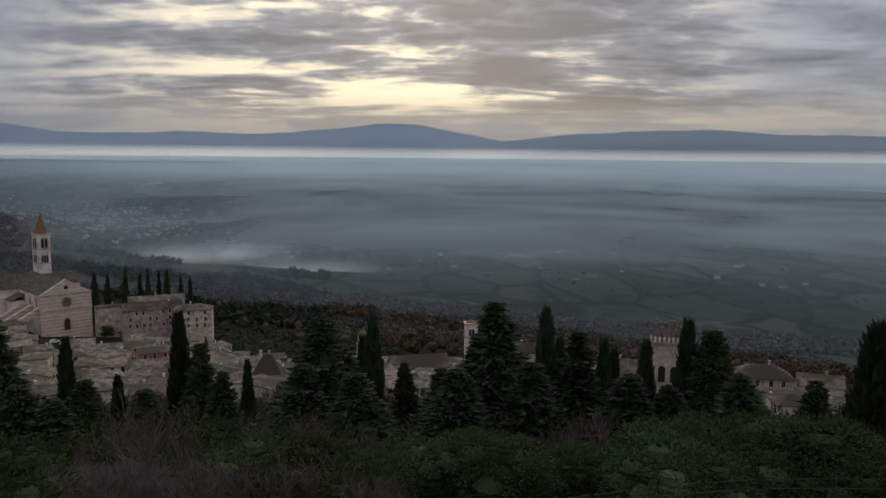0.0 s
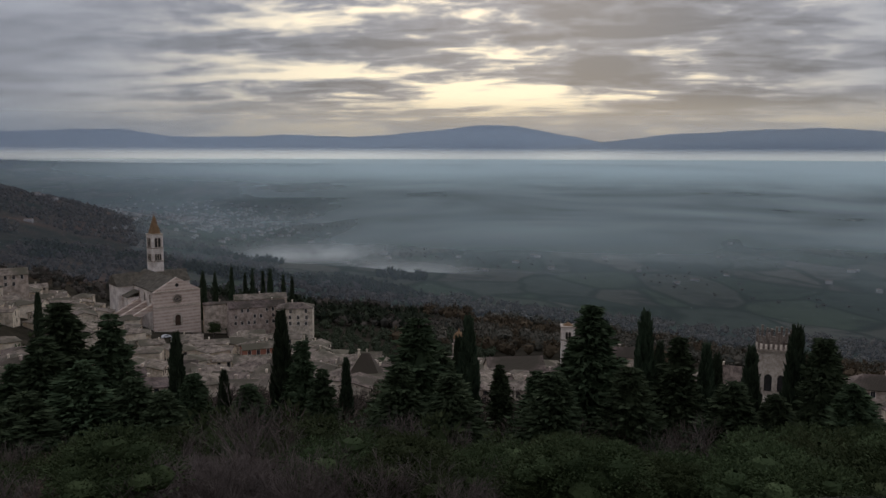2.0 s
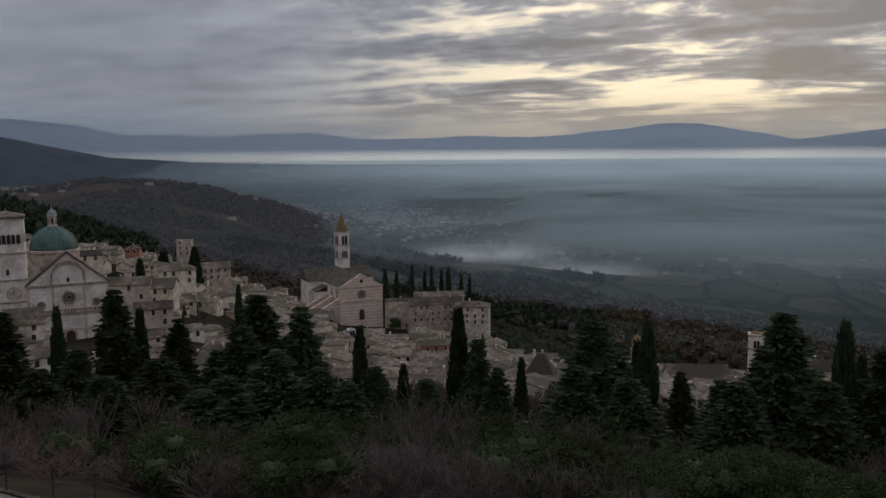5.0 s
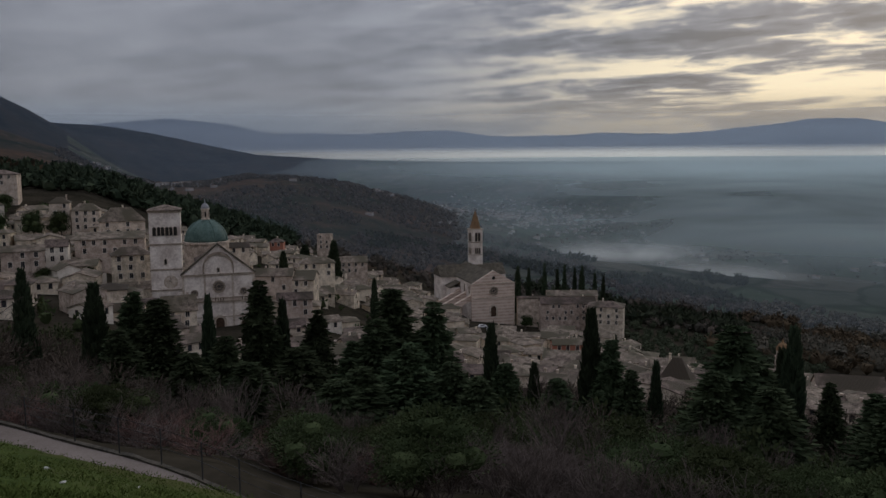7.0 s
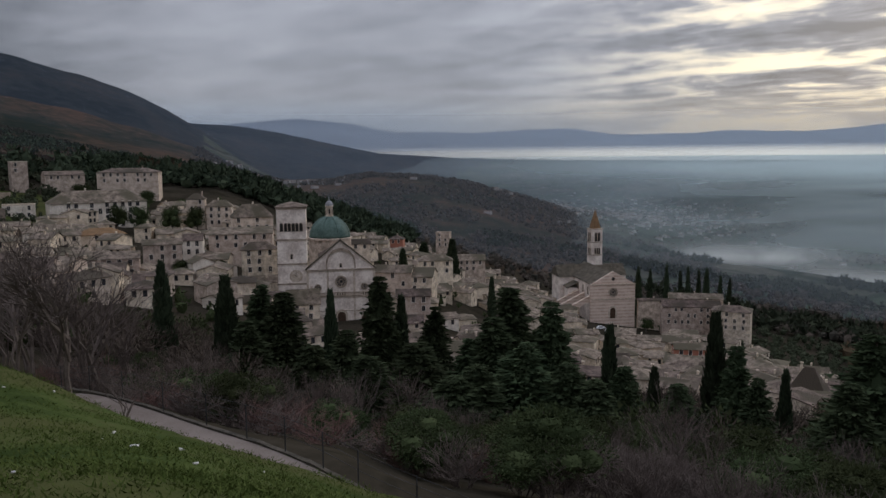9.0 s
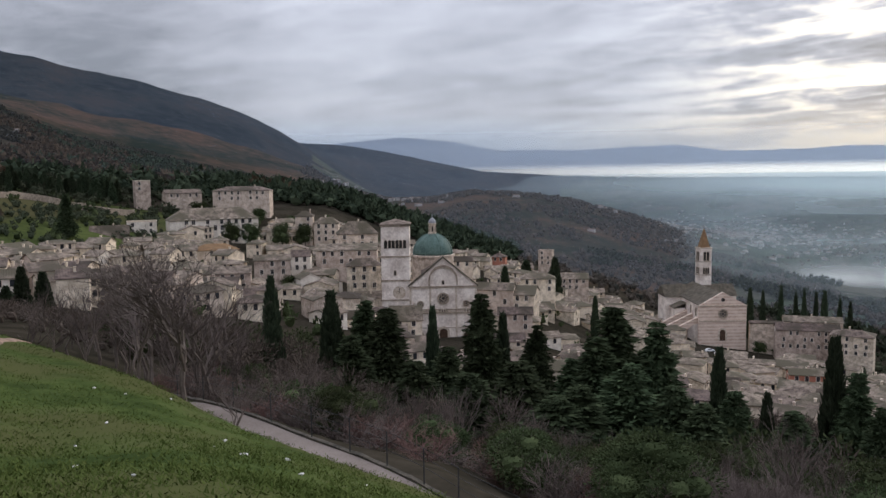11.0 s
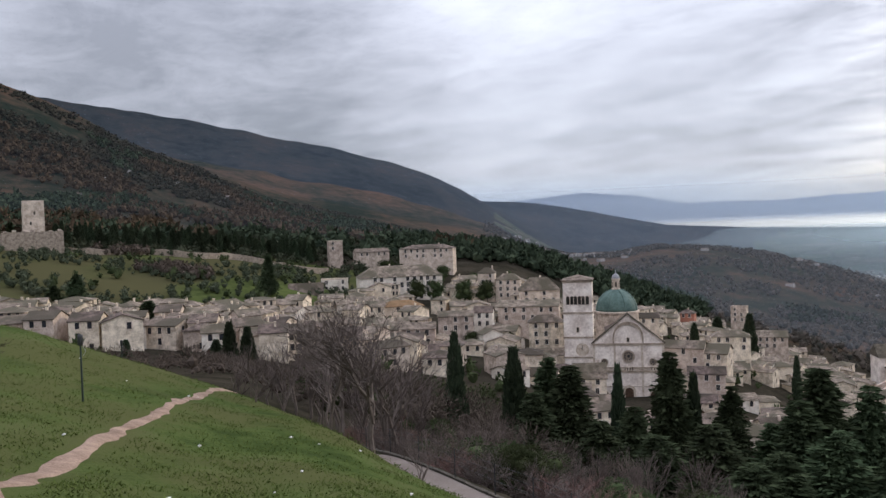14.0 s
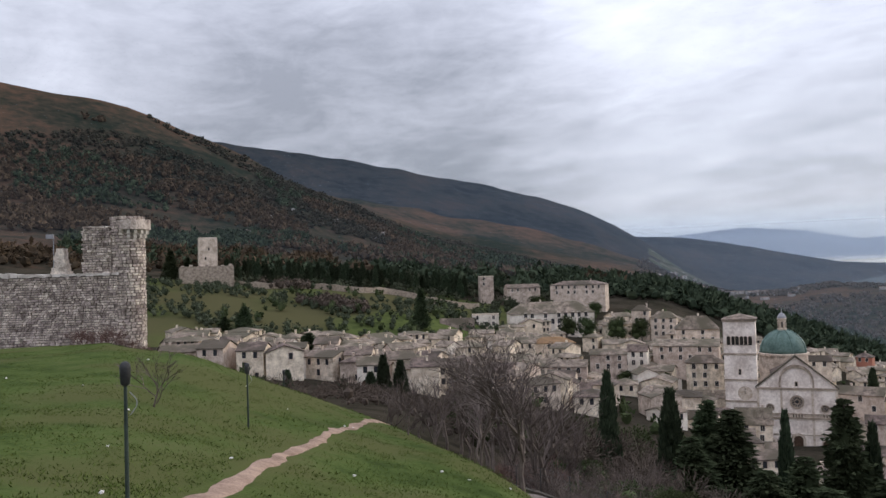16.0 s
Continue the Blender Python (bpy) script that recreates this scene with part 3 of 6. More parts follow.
def cypress(h, r, n=2600):
    tree = anchor("cypress")
    trunk_part(h * 0.3, 0.16 + h * 0.008, tree)
    t = rng.uniform(0.02, 1, n) ** 0.9
    prof = np.minimum(1, (t / 0.10)) ** 0.6 * np.clip(1 - t, 0, 1) ** 0.62 * 1.18
    a = rng.uniform(0, 2 * np.pi, n)
    lump = 1 + 0.22 * np.sin(a * 3 + t * 17) * np.sin(t * 31 + a)
    rad = r * prof * lump * rng.uniform(0.72, 1.05, n)
    out = np.stack([np.cos(a) * 0.35, np.sin(a) * 0.35, np.ones(n)], 1)
    pts = np.stack([rad * np.cos(a), rad * np.sin(a), 0.25 + t * (h - 0.6)], 1)
    zs = np.linspace(0.03, 0.96, 12)
    core = core_of([(r * 0.72 * min(1, z / 0.1) ** 0.6 * (1 - z) ** 0.62 * 1.18, 0.25 + z * (h - 0.6)) for z in zs])
    leaf_part("crown", leaves(pts, out, 0.16 + h * 0.022, 1.5), cypress_leaf, tree, core)
    return tree


def fir(h, r, n=11000):
    """A conifer: whorls of drooping boughs, dense below, with a ragged edge and a thin leader."""
    tree = anchor("fir_tree")
    trunk_part(h * 0.95, 0.12 + h * 0.011, tree)
    whorls = int(h * 2.4)
    pts, out = [], []
    per = n // (whorls * 11)
    lean = rng.uniform(0, 6.28)
    for w in range(whorls):
        t = 0.05 + 0.94 * (w + rng.uniform(0, 0.9)) / whorls
        for b in range(11):
            a = rng.uniform(0, 2 * np.pi)
            ln = r * (1 - t) ** 0.85 * rng.uniform(0.55, 1.12) * (1 + 0.18 * math.cos(a - lean)) + 0.12
            u = rng.uniform(0.05, 1, per) ** 0.7
            d = np.stack([np.cos(a) * np.ones(per), np.sin(a) * np.ones(per), -0.35 + 0.6 * u], 1)
            p = np.stack([np.cos(a) * u * ln, np.sin(a) * u * ln, t * h - 0.34 * u * ln + 0.22 * u * u * ln], 1)
            p += rng.normal(size=(per, 3)) * 0.17 * ln * np.array([1, 1, 1.1])
            pts.append(p), out.append(d)
    zs = np.linspace(0.06, 0.93, 10)
    core = core_of([(r * 0.50 * (1 - z) ** 0.85 + 0.04, z * h) for z in zs], wob=0.4)
    leaf_part("crown", leaves(np.concatenate(pts), np.concatenate(out), 0.12 + h * 0.017, 1.0, -0.2), fir_leaf, tree, core)
    return tree


def oak(h, r, mat, name="holm_oak", n=10500, leaf=0.115, lumps=18):
    """A round evergreen crown of many overlapping lumps of leaves."""
    tree = anchor(name)
    trunk_part(h * 0.5, 0.10 + h * 0.02, tree)
    c = rng.normal(size=(lumps, 3))
    c /= np.linalg.norm(c, axis=1)[:, None]
    c *= np.array([r * 0.68, r * 0.68, h * 0.30]) * rng.uniform(0.5, 1.05, (lumps, 1))
    c[:, 2] += h * 0.60
    rr = rng.uniform(0.28, 0.5, lumps) * r
    pick = rng.integers(0, lumps, n)
    d = rng.normal(size=(n, 3))
    d /= np.linalg.norm(d, axis=1)[:, None]
    d[:, 2] = np.abs(d[:, 2]) * np.where(rng.uniform(size=n) < 0.75, 1, -0.7)
    pts = c[pick] + d * (rr[pick] * rng.uniform(0.62, 1.08, n))[:, None] * np.array([1, 1, 0.85])
    core = ([], [])
    for k in range(lumps):
        v, f = core_of([(rr[k] * 0.5 * math.sin(q), c[k][2] - rr[k] * 0.42 * math.cos(q)) for q in (0.25, 0.9, 1.57, 2.2, 2.9)], 7, 0.15)
        n0 = len(core[0])
        core[0].extend((x + c[k][0], y + c[k][1], z) for x, y, z in v)
        core[1].extend(tuple(i + n0 for i in q) for q in f)
    leaf_part("crown", leaves(pts, d, leaf, 0.9), mat, tree, core)
    return tree


def bare(h, spread, name="bare_tree", mat=None, stems=1, levels=4, seed=1, fan=3):
    """A leafless tree or bush: limbs that fork again and again into thin twigs."""
    tree = anchor(name)
    r = random.Random(seed)
    limb, fine = bmesh.new(), bmesh.new()

    def grow(p, d, ln, rad, level):
        mid = p + d * ln * 0.5 + Vector((r.uniform(-1, 1), r.uniform(-1, 1), r.uniform(-0.4, 0.6))) * ln * 0.10
        end = p + d * ln + Vector((r.uniform(-1, 1), r.uniform(-1, 1), 0.3)) * ln * 0.12
        if level < 2:
            sweep(limb, [p, mid, end], [rad, rad * 0.8, rad * 0.6], 6 if level < 1 else 4)
        else:
            sweep(fine, [p, end], [rad, rad * 0.6], 3)
        if level >= levels:
            return
        for k in range(fan if level else fan + 1):
            side = Vector((r.uniform(-1, 1), r.uniform(-1, 1), r.uniform(-0.35, 0.5)))
            nd = (d * 0.9 + side * spread).normalized()
            start = p + (end - p) * r.uniform(0.45, 1.0) if k else end
            grow(start, nd, ln * r.uniform(0.55, 0.82), max(rad * 0.6, 0.0012 * h), level + 1)

    for s in range(stems):
        a = 2 * math.pi * s / stems + r.uniform(-0.5, 0.5)
        d = Vector((0, 0, 1)) if stems == 1 else Vector((math.cos(a) * 0.45, math.sin(a) * 0.45, 1)).normalized()
        base = Vector((0, 0, -0.4)) if stems == 1 else Vector((math.cos(a) * 0.2, math.sin(a) * 0.2, -0.3))
        grow(base, d, h * (0.36 if stems == 1 else 0.33) * r.uniform(0.85, 1.1), (0.017 if stems == 1 else 0.011) * h, 0)
    part("branch", limb, bark if stems == 1 else (mat or bark), tree)
    part("twig", fine, mat or twig, tree)
    return tree


def plant(proto, bearing, metres, scale=1.0, wide=1.0, label="", category="", group="", sink=0.15):
    p = ground_at(bearing, metres)
    s = proto.scale.copy()
    proto.scale = (wide, wide, scale)
    ob = copy_thing(proto, pose(p.x, p.y, p.z - sink, 0, 0, rng.uniform(0, 360)))
    proto.scale = s
    return tagged(ob, label, category, group)


def discard(proto):
    for o in (*proto.children_recursive, proto):
        bpy.data.objects.remove(o)


def top_to_height(bearing, metres, angle):
    return EYE + metres * math.tan(radians(angle)) - ground_at(bearing, metres).z


cypresses = [cypress(14, 1.45) for _ in range(4)]
firs = [fir(14, 3.4) for _ in range(4)]
# tall evergreens between the lane and the town: bearing, distance, angle of the tip, width in metres
for b, d, e, w in ((25.3, 105, -12.0, 2.3), (22.2, 92, -14.7, 1.8), (18.2, 100, -10.9, 2.7), (13.7, 105, -14.3, 1.8), (4.9, 105, -11.5, 3.0),
                   (-7.5, 98, -10.8, 3.1), (-8.5, 104, -12.8, 2.2), (-11.6, 100, -12.7, 2.4), (-14.5, 96, -12.7, 2.6), (-17.2, 96, -11.1, 2.9),
                   (-28.8, 62, -10.4, 3.9), (56.4, 112, -7.1, 2.5), (52.3, 112, -8.3, 3.2), (45.1, 110, -9.6, 2.1), (40.1, 116, -10.1, 2.4),
                   (-12.3, 106, -13.3, 2.2), (-19.6, 104, -12.6, 2.4), (5.6, 112, -12.9, 2.6)):
    h = top_to_height(b, d, e)
    plant(cypresses[int(rng.integers(4))], b, d, h / 14, w / 2.7, "slender dark green cypress on the wooded slope", "tree", "cypresses below the lane")
for b, d, e, w in ((16.8, 98, -12.8, 5), (8.5, 88, -11.4, 8.5), (7.2, 92, -13.2, 7), (2.6, 100, -14.6, 4), (0.0, 96, -15.0, 6), (-3.8, 90, -10.3, 8.5),
                   (-2.6, 94, -13.6, 8), (-5.2, 92, -14.3, 7), (-9.8, 96, -12.2, 6.5), (-18.8, 92, -11.4, 6.5), (-25.4, 90, -14.1, 5), (49.9, 108, -8.8, 6),
                   (48.4, 104, -9.4, 7.5), (41.6, 112, -8.5, 6.5), (37.7, 106, -10.7, 5.5), (32.4, 95, -9.4, 8.5), (29.4, 96, -10.3, 6.5), (33.6, 92, -11.5, 7.5),
                   (24.3, 96, -14.6, 5), (20.6, 90, -15.6, 5.5), (35.2, 100, -13.0, 6), (44.0, 100, -12.2, 6), (51.0, 100, -11.3, 6), (15.4, 94, -14.8, 4.5),
                   (31.2, 84, -13.2, 7.5), (34.6, 80, -14.8, 6.5), (39.0, 88, -13.2, 8), (36.3, 78, -15.6, 7), (42.6, 86, -14.0, 7), (28.2, 82, -14.6, 6), (26.2, 80, -15.6, 5.5), (9.8, 80, -14.6, 6.5), (6.2, 78, -15.2, 7),
                   (-1.2, 80, -15.0, 7), (-6.6, 82, -14.4, 7), (-13.4, 84, -14.8, 7), (-16.2, 82, -15.4, 6), (-20.8, 84, -14.2, 7), (46.4, 90, -13.2, 6)):
    h = top_to_height(b, d, e)
    plant(firs[int(rng.integers(4))], b, d, h / 14, w / 4.5, "broad dark conifer with layered branches", "tree", "conifers below the lane")

# ---- thicket that covers the slope below the lane ----
oaks = [oak(5, 3.2, oak_leaf) for _ in range(4)]
bushes = [bare(5, 0.75, "bare_bush", twig, 6, 3, 20 + k, 4) for k in range(4)]
red_bushes = [bare(5, 0.75, "reddish_bush", twig_red, 7, 3, 40 + k, 4) for k in range(3)]
TOPS = ((-60, -16.5), (-30, -17.2), (-20, -17.4), (-15, -18.6), (-9, -20.3), (-5, -19.4), (1, -20), (7, -20.2), (13, -18.6), (19, -18.6), (23, -18.4), (29, -18.2),
        (36, -18.0), (45, -16.8), (52, -14.8), (58, -12.8), (64, -10.8), (70, -9.5))
done = [0, 0]
for k in range(1900):
    b = rng.uniform(-38, 64)
    d = 28 + 62 * rng.uniform() ** 1.3
    if d < np.interp(b, [-40, 40, 50, 57, 64], [27, 27.5, 31, 38, 50]):
        continue
    top = np.interp(b, [q[0] for q in TOPS], [q[1] for q in TOPS]) - rng.exponential(1.1)
    h = min(top_to_height(b, d, top), 7.5)
    if h < 0.8:
        continue
    green = np.interp(b, [-40, -25, -20, 6, 12, 20, 30, 42, 50, 64], [0.25, 0.45, 0.55, 0.5, 0.2, 0.08, 0.14, 0.14, 0.12, 0.1])
    if rng.uniform() < green:
        if done[0] > 240:
            continue
        done[0] += 1
        plant(oaks[int(rng.integers(4))], b, d, h / 5, max(0.6, min(h / 4.2, 1.35)), "dense dark green holm oak scrub on the slope", "shrub", "thicket below the lane")
    elif done[1] > 285:
        continue
    elif rng.uniform() < 0.3 and b > 30:
        plant(red_bushes[int(rng.integers(3))], b, d, h / 5, max(0.7, h / 4.6), "leafless reddish-brown bush on the slope", "shrub", "bare bushes below the lane")
    else:
        done[1] += 1
        plant(bushes[int(rng.integers(4))], b, d, h / 5 * 1.1, max(0.7, h / 4.6), "leafless grey-brown bush on the slope", "shrub", "bare bushes below the lane")

tall_bare = [bare(7, 0.5, "bare_tree", twig, 1, 5, 120 + k, 3) for k in range(4)]
for k in range(96):
    b = rng.uniform(8, 66) if k < 78 else rng.uniform(-30, 8)
    d = rng.uniform(48, 88)
    top = np.interp(b, [q[0] for q in TOPS], [q[1] for q in TOPS]) + rng.uniform(-0.4, 2.6)
    h = min(top_to_height(b, d, top), 9.5)
    if h > 3 and d > np.interp(b, [50, 57, 66], [31, 38, 54]):
        plant(tall_bare[k % 4], b, d, h / 7, h / 7.5, "leafless slender tree rising from the thicket", "tree", "bare trees in the thicket")

# bare trees along the crest of the grass and beside the lane
for k, (b, d, e, sp) in enumerate(((70.4, 43, -7.2, 0.6), (68.6, 53, -7.3, 0.55), (66.9, 56, -6.4, 0.55), (65.6, 44.4, -5.9, 0.7), (64.2, 53, -6.4, 0.55), (62.4, 37.9, -4.7, 0.75), (60.9, 46, -6.9, 0.6),
                                   (59.2, 32, -13.4, 0.6), (67.8, 60, -6.7, 0.55), (63.2, 56, -7.1, 0.55), (71.6, 58, -7.7, 0.55), (69.4, 62, -7.2, 0.55), (65.0, 60, -6.9, 0.55), (61.6, 54, -7.6, 0.55), (66.3, 64, -7.0, 0.55))):
    h = top_to_height(b, d, e)
    tree = bare(h * 1.22, sp, "bare_tree", twig, 1, 6 if k in (3, 5) else 5, 60 + k, 3)
    p = ground_at(b, d)
    tree.matrix_basis = pose(p.x, p.y, p.z, 0, 0, 40 * k)
    tagged(tree, "leafless young tree with grey-brown branches beside the lane" if d < 52 else "tall thin leafless tree behind the grassy crest", "tree", "bare trees by the lane")
p = ground_at(87.2, 27.8)
tree = bare(2.6, 0.8, "bare_tree", twig, 1, 5, 91, 3)
tree.matrix_basis = pose(p.x, p.y, p.z, 0, 0, 0)
tagged(tree, "small spreading leafless tree on the grass", "tree")
for q in cypresses[1:] + firs[1:] + oaks[1:] + bushes + red_bushes + tall_bare:
    discard(q)

# ---- the town ----
roof_tile = surface("old_clay_tiles", (0.070, 0.052, 0.041), (0.27, 0.208, 0.166), 0.5, 2.6, per_object=0.3, bump=0.8, big=(0.09, (0.082, 0.068, 0.047)), dist=0.15)
roof_warm = surface("newer_clay_tiles", (0.17, 0.10, 0.05), (0.27, 0.165, 0.085), 0.4, 3.5, bump=0.8, dist=0.15)
# the courses of curved tiles run down the slope
for m in (roof_tile, roof_warm):
    t = m.node_tree
    tc = node(t, "ShaderNodeTexCoord").outputs["Object"]
    wave = node(t, "ShaderNodeTexWave", {"Vector": tc, "Scale": 0.9, "Distortion": 2.0, "Detail": 2.0})
    b = [n for n in t.nodes if n.bl_idname == "ShaderNodeBump"][0]
    h = [lk for lk in t.links if lk.to_socket == b.inputs["Height"]][0].from_socket
    link(t, maths(t, "ADD", h, maths(t, "MULTIPLY", wave.outputs["Fac"], 0.5)), b.inputs["Height"])
SHARED = {}


def window_mesh(w, h):
    """Surround and pane of a window, standing in front of y = 0 and made once for each size."""
    key = (round(w, 2), round(h, 2))
    if key not in SHARED:
        bm = bmesh.new()
        t = 0.13
        for x0, x1, z0, z1 in ((-w / 2 - t, -w / 2, 0, h), (w / 2, w / 2 + t, 0, h), (-w / 2 - t, w / 2 + t, h, h + t), (-w / 2 - t * 1.4, w / 2 + t * 1.4, -t, 0)):
            box(bm, x0, x1, -0.10, 0.03, z0, z1)
        fr = bpy.data.meshes.new("window_frame")
        bm.to_mesh(fr), bm.free()
        fr.materials.append(plaster_white)
        bm = bmesh.new()
        box(bm, -w / 2, -0.03, -0.03, 0.02, 0, h)
        box(bm, 0.03, w / 2, -0.03, 0.02, 0, h)
        pn = bpy.data.meshes.new("pane")
        bm.to_mesh(pn), bm.free()
        pn.materials.append(glass_dark)
        SHARED[key] = (fr, pn)
    return SHARED[key]


def add_window(parent, x, y, z, w=1.1, h=1.75, turn=0, plain=False):
    fr, pn = window_mesh(w, h)
    if plain:
        if "whole" not in SHARED:
            bm = bmesh.new()
            t = 0.13
            rings = []
            for k, y in ((t, 0.03), (t, -0.10), (0, -0.10), (0, -0.03)):
                rings.append([bm.verts.new((px, y, pz)) for px, pz in ((-w / 2 - k, -k), (w / 2 + k, -k), (w / 2 + k, h + k), (-w / 2 - k, h + k))])
            for p, q in zip(rings, rings[1:]):
                for i in range(4):
                    bm.faces.new((p[i], p[(i + 1) % 4], q[(i + 1) % 4], q[i]))
            bm.faces.new(rings[-1]).material_index = 1
            me = bpy.data.meshes.new("window")
            bm.to_mesh(me), bm.free()
            me.materials.append(plaster), me.materials.append(glass_dark)
            SHARED["whole"] = me
        f = new("window", SHARED["whole"])
        f.parent = parent
        f.matrix_basis = pose(x, y, z, 0, 0, turn)
        return f
    f = new("window", fr)
    f.parent = parent
    f.matrix_basis = pose(x, y, z, 0, 0, turn)
    p = new("pane", pn)
    p.parent = f
    return f


def gable_roof(bm, w, d, h, rise, over=0.35, thick=0.22):
    x, y = w / 2 + over, d / 2 + over
    lo = h - over * rise / (d / 2)
    prism_y = [(-y, lo), (0, h + rise), (y, lo), (y, lo + thick), (0, h + rise + thick), (-y, lo + thick)]
    a = [bm.verts.new((-x, q, z)) for q, z in prism_y]
    b = [bm.verts.new((x, q, z)) for q, z in prism_y]
    n = len(prism_y)
    for i in range(n):
        bm.faces.new((a[i], a[(i + 1) % n], b[(i + 1) % n], b[i]))
    for v in (a, b):
        bm.faces.new((v[0], v[1], v[4], v[5])), bm.faces.new((v[1], v[2], v[3], v[4]))


def hip_roof(bm, w, d, h, rise, over=0.45, thick=0.18):
    x, y = w / 2 + over, d / 2 + over
    r = max(w / 2 - d / 2, 0) + 0.05
    s = 0.05 if w >= d else d / 2 - w / 2
    v = [bm.verts.new((a * x, b * y, z)) for z in (h - 0.1, h - 0.1 + thick) for a, b in ((-1, -1), (1, -1), (1, 1), (-1, 1))]
    t = [bm.verts.new((a * r, b * s, h + rise)) for a, b in ((-1, -1), (1, -1), (1, 1), (-1, 1))]
    bm.faces.new(v[3::-1])
    bm.faces.new(t)
    for i in range(4):
        j = (i + 1) % 4
        bm.faces.new((v[i], v[j], v[j + 4], v[i + 4])), bm.faces.new((v[i + 4], v[j + 4], t[j], t[i]))


def house(w, d, h, rise, mat, roof="gable", roof_mat=None, rows=2, cols=3, seed=0, name="house", below=6.0, win=(1.1, 1.75), door=True, plain=False):
    """A town house with its base at z = 0 and its long side to the front (-y); the walls go on down into the slope."""
    r = random.Random(seed)
    ob = anchor(name)
    bm = bmesh.new()
    if roof == "gable":
        a = [(-d / 2, -below), (d / 2, -below), (d / 2, h), (0, h + rise), (-d / 2, h)]
        va = [bm.verts.new((-w / 2, y, z)) for y, z in a]
        vb = [bm.verts.new((w / 2, y, z)) for y, z in a]
        bm.faces.new(va[::-1]), bm.faces.new(vb)
        for i in range(5):
            bm.faces.new((va[i], va[(i + 1) % 5], vb[(i + 1) % 5], vb[i]))
    else:
        box(bm, -w / 2, w / 2, -d / 2, d / 2, -below, h)
    part("wall", bm, mat, ob)
    bm = bmesh.new()
    if roof == "gable":
        gable_roof(bm, w, d, h, rise)
    elif roof == "hip":
        hip_roof(bm, w, d, h, rise)
    else:
        for x0, x1, y0, y1 in ((-w / 2 - 0.1, w / 2 + 0.1, -d / 2 - 0.1, -d / 2 + 0.3), (-w / 2 - 0.1, w / 2 + 0.1, d / 2 - 0.3, d / 2 + 0.1), (-w / 2 - 0.1, -w / 2 + 0.3, -d / 2 + 0.3, d / 2 - 0.3), (w / 2 - 0.3, w / 2 + 0.1, -d / 2 + 0.3, d / 2 - 0.3)):
            box(bm, x0, x1, y0, y1, h + 0.01, h + 0.5)
    part("roof", bm, (roof_mat or roof_tile) if roof != "flat" else stone, ob)
    if roof != "flat" and r.random() < 0.8:
        bm = bmesh.new()
        cx = r.uniform(-w / 3, w / 3)
        box(bm, cx - 0.3, cx + 0.3, d / 6 - 0.25, d / 6 + 0.25, h + 0.1, h + rise + 0.7)
        box(bm, cx - 0.4, cx + 0.4, d / 6 - 0.35, d / 6 + 0.35, h + rise + 0.7, h + rise + 0.85)
        part("chimney", bm, plaster, ob)
    for j in range(rows):
        z = h - (j + 1) * min(h / rows, 3.0) + 0.9
        for i in range(cols):
            if r.random() < 0.22:
                continue
            x = (i + 0.5 - cols / 2) * (w * 0.88 / cols) + r.uniform(-0.2, 0.2)
            add_window(ob, x, -d / 2, z, *win, plain=plain)
        if d > 6:
            for s in (-1, 1):
                if j < 2 and r.random() < 0.4:
                    add_window(ob, s * w / 2, r.uniform(-d / 5, d / 5), z, *win, turn=90 * s, plain=plain)
    if door:
        bm = bmesh.new()
        prism(bm, arch(1.3, 2.5), -d / 2 - 0.06, -d / 2 + 0.05)
        dr = part("door", bm, wood_dark, ob)
        dr.location = (r.uniform(-w / 3, w / 3), 0, 0)
    return ob


def footprint_free(x, y, r):
    return all((x - a) ** 2 + (y - b) ** 2 > (r + c) ** 2 for a, b, c in TAKEN)


TAKEN = []


def claim(bearing, metres, r):
    p = spot(bearing, metres)
    TAKEN.append((p.x, p.y, r))


# room for the churches
for b, d, r in ((44.3, 285, 13), (44.3, 305, 14), (45.2, 330, 14), (47.6, 292, 8), (25.1, 412, 14), (26.8, 435, 17), (28, 450, 14), (20, 400, 15), (23, 405, 10), (17.2, 395, 12), (22.5, 385, 9),
                (44.3, 264, 15), (58.9, 378, 11), (57.3, 378, 11), (55.5, 376, 11), (53.9, 376, 10), (25.0, 388, 15), (22.0, 386, 10), (26.5, 396, 10), (-16, 190, 7), (-2.2, 310, 6), (5.6, 300, 6)):
    claim(b, d, r)

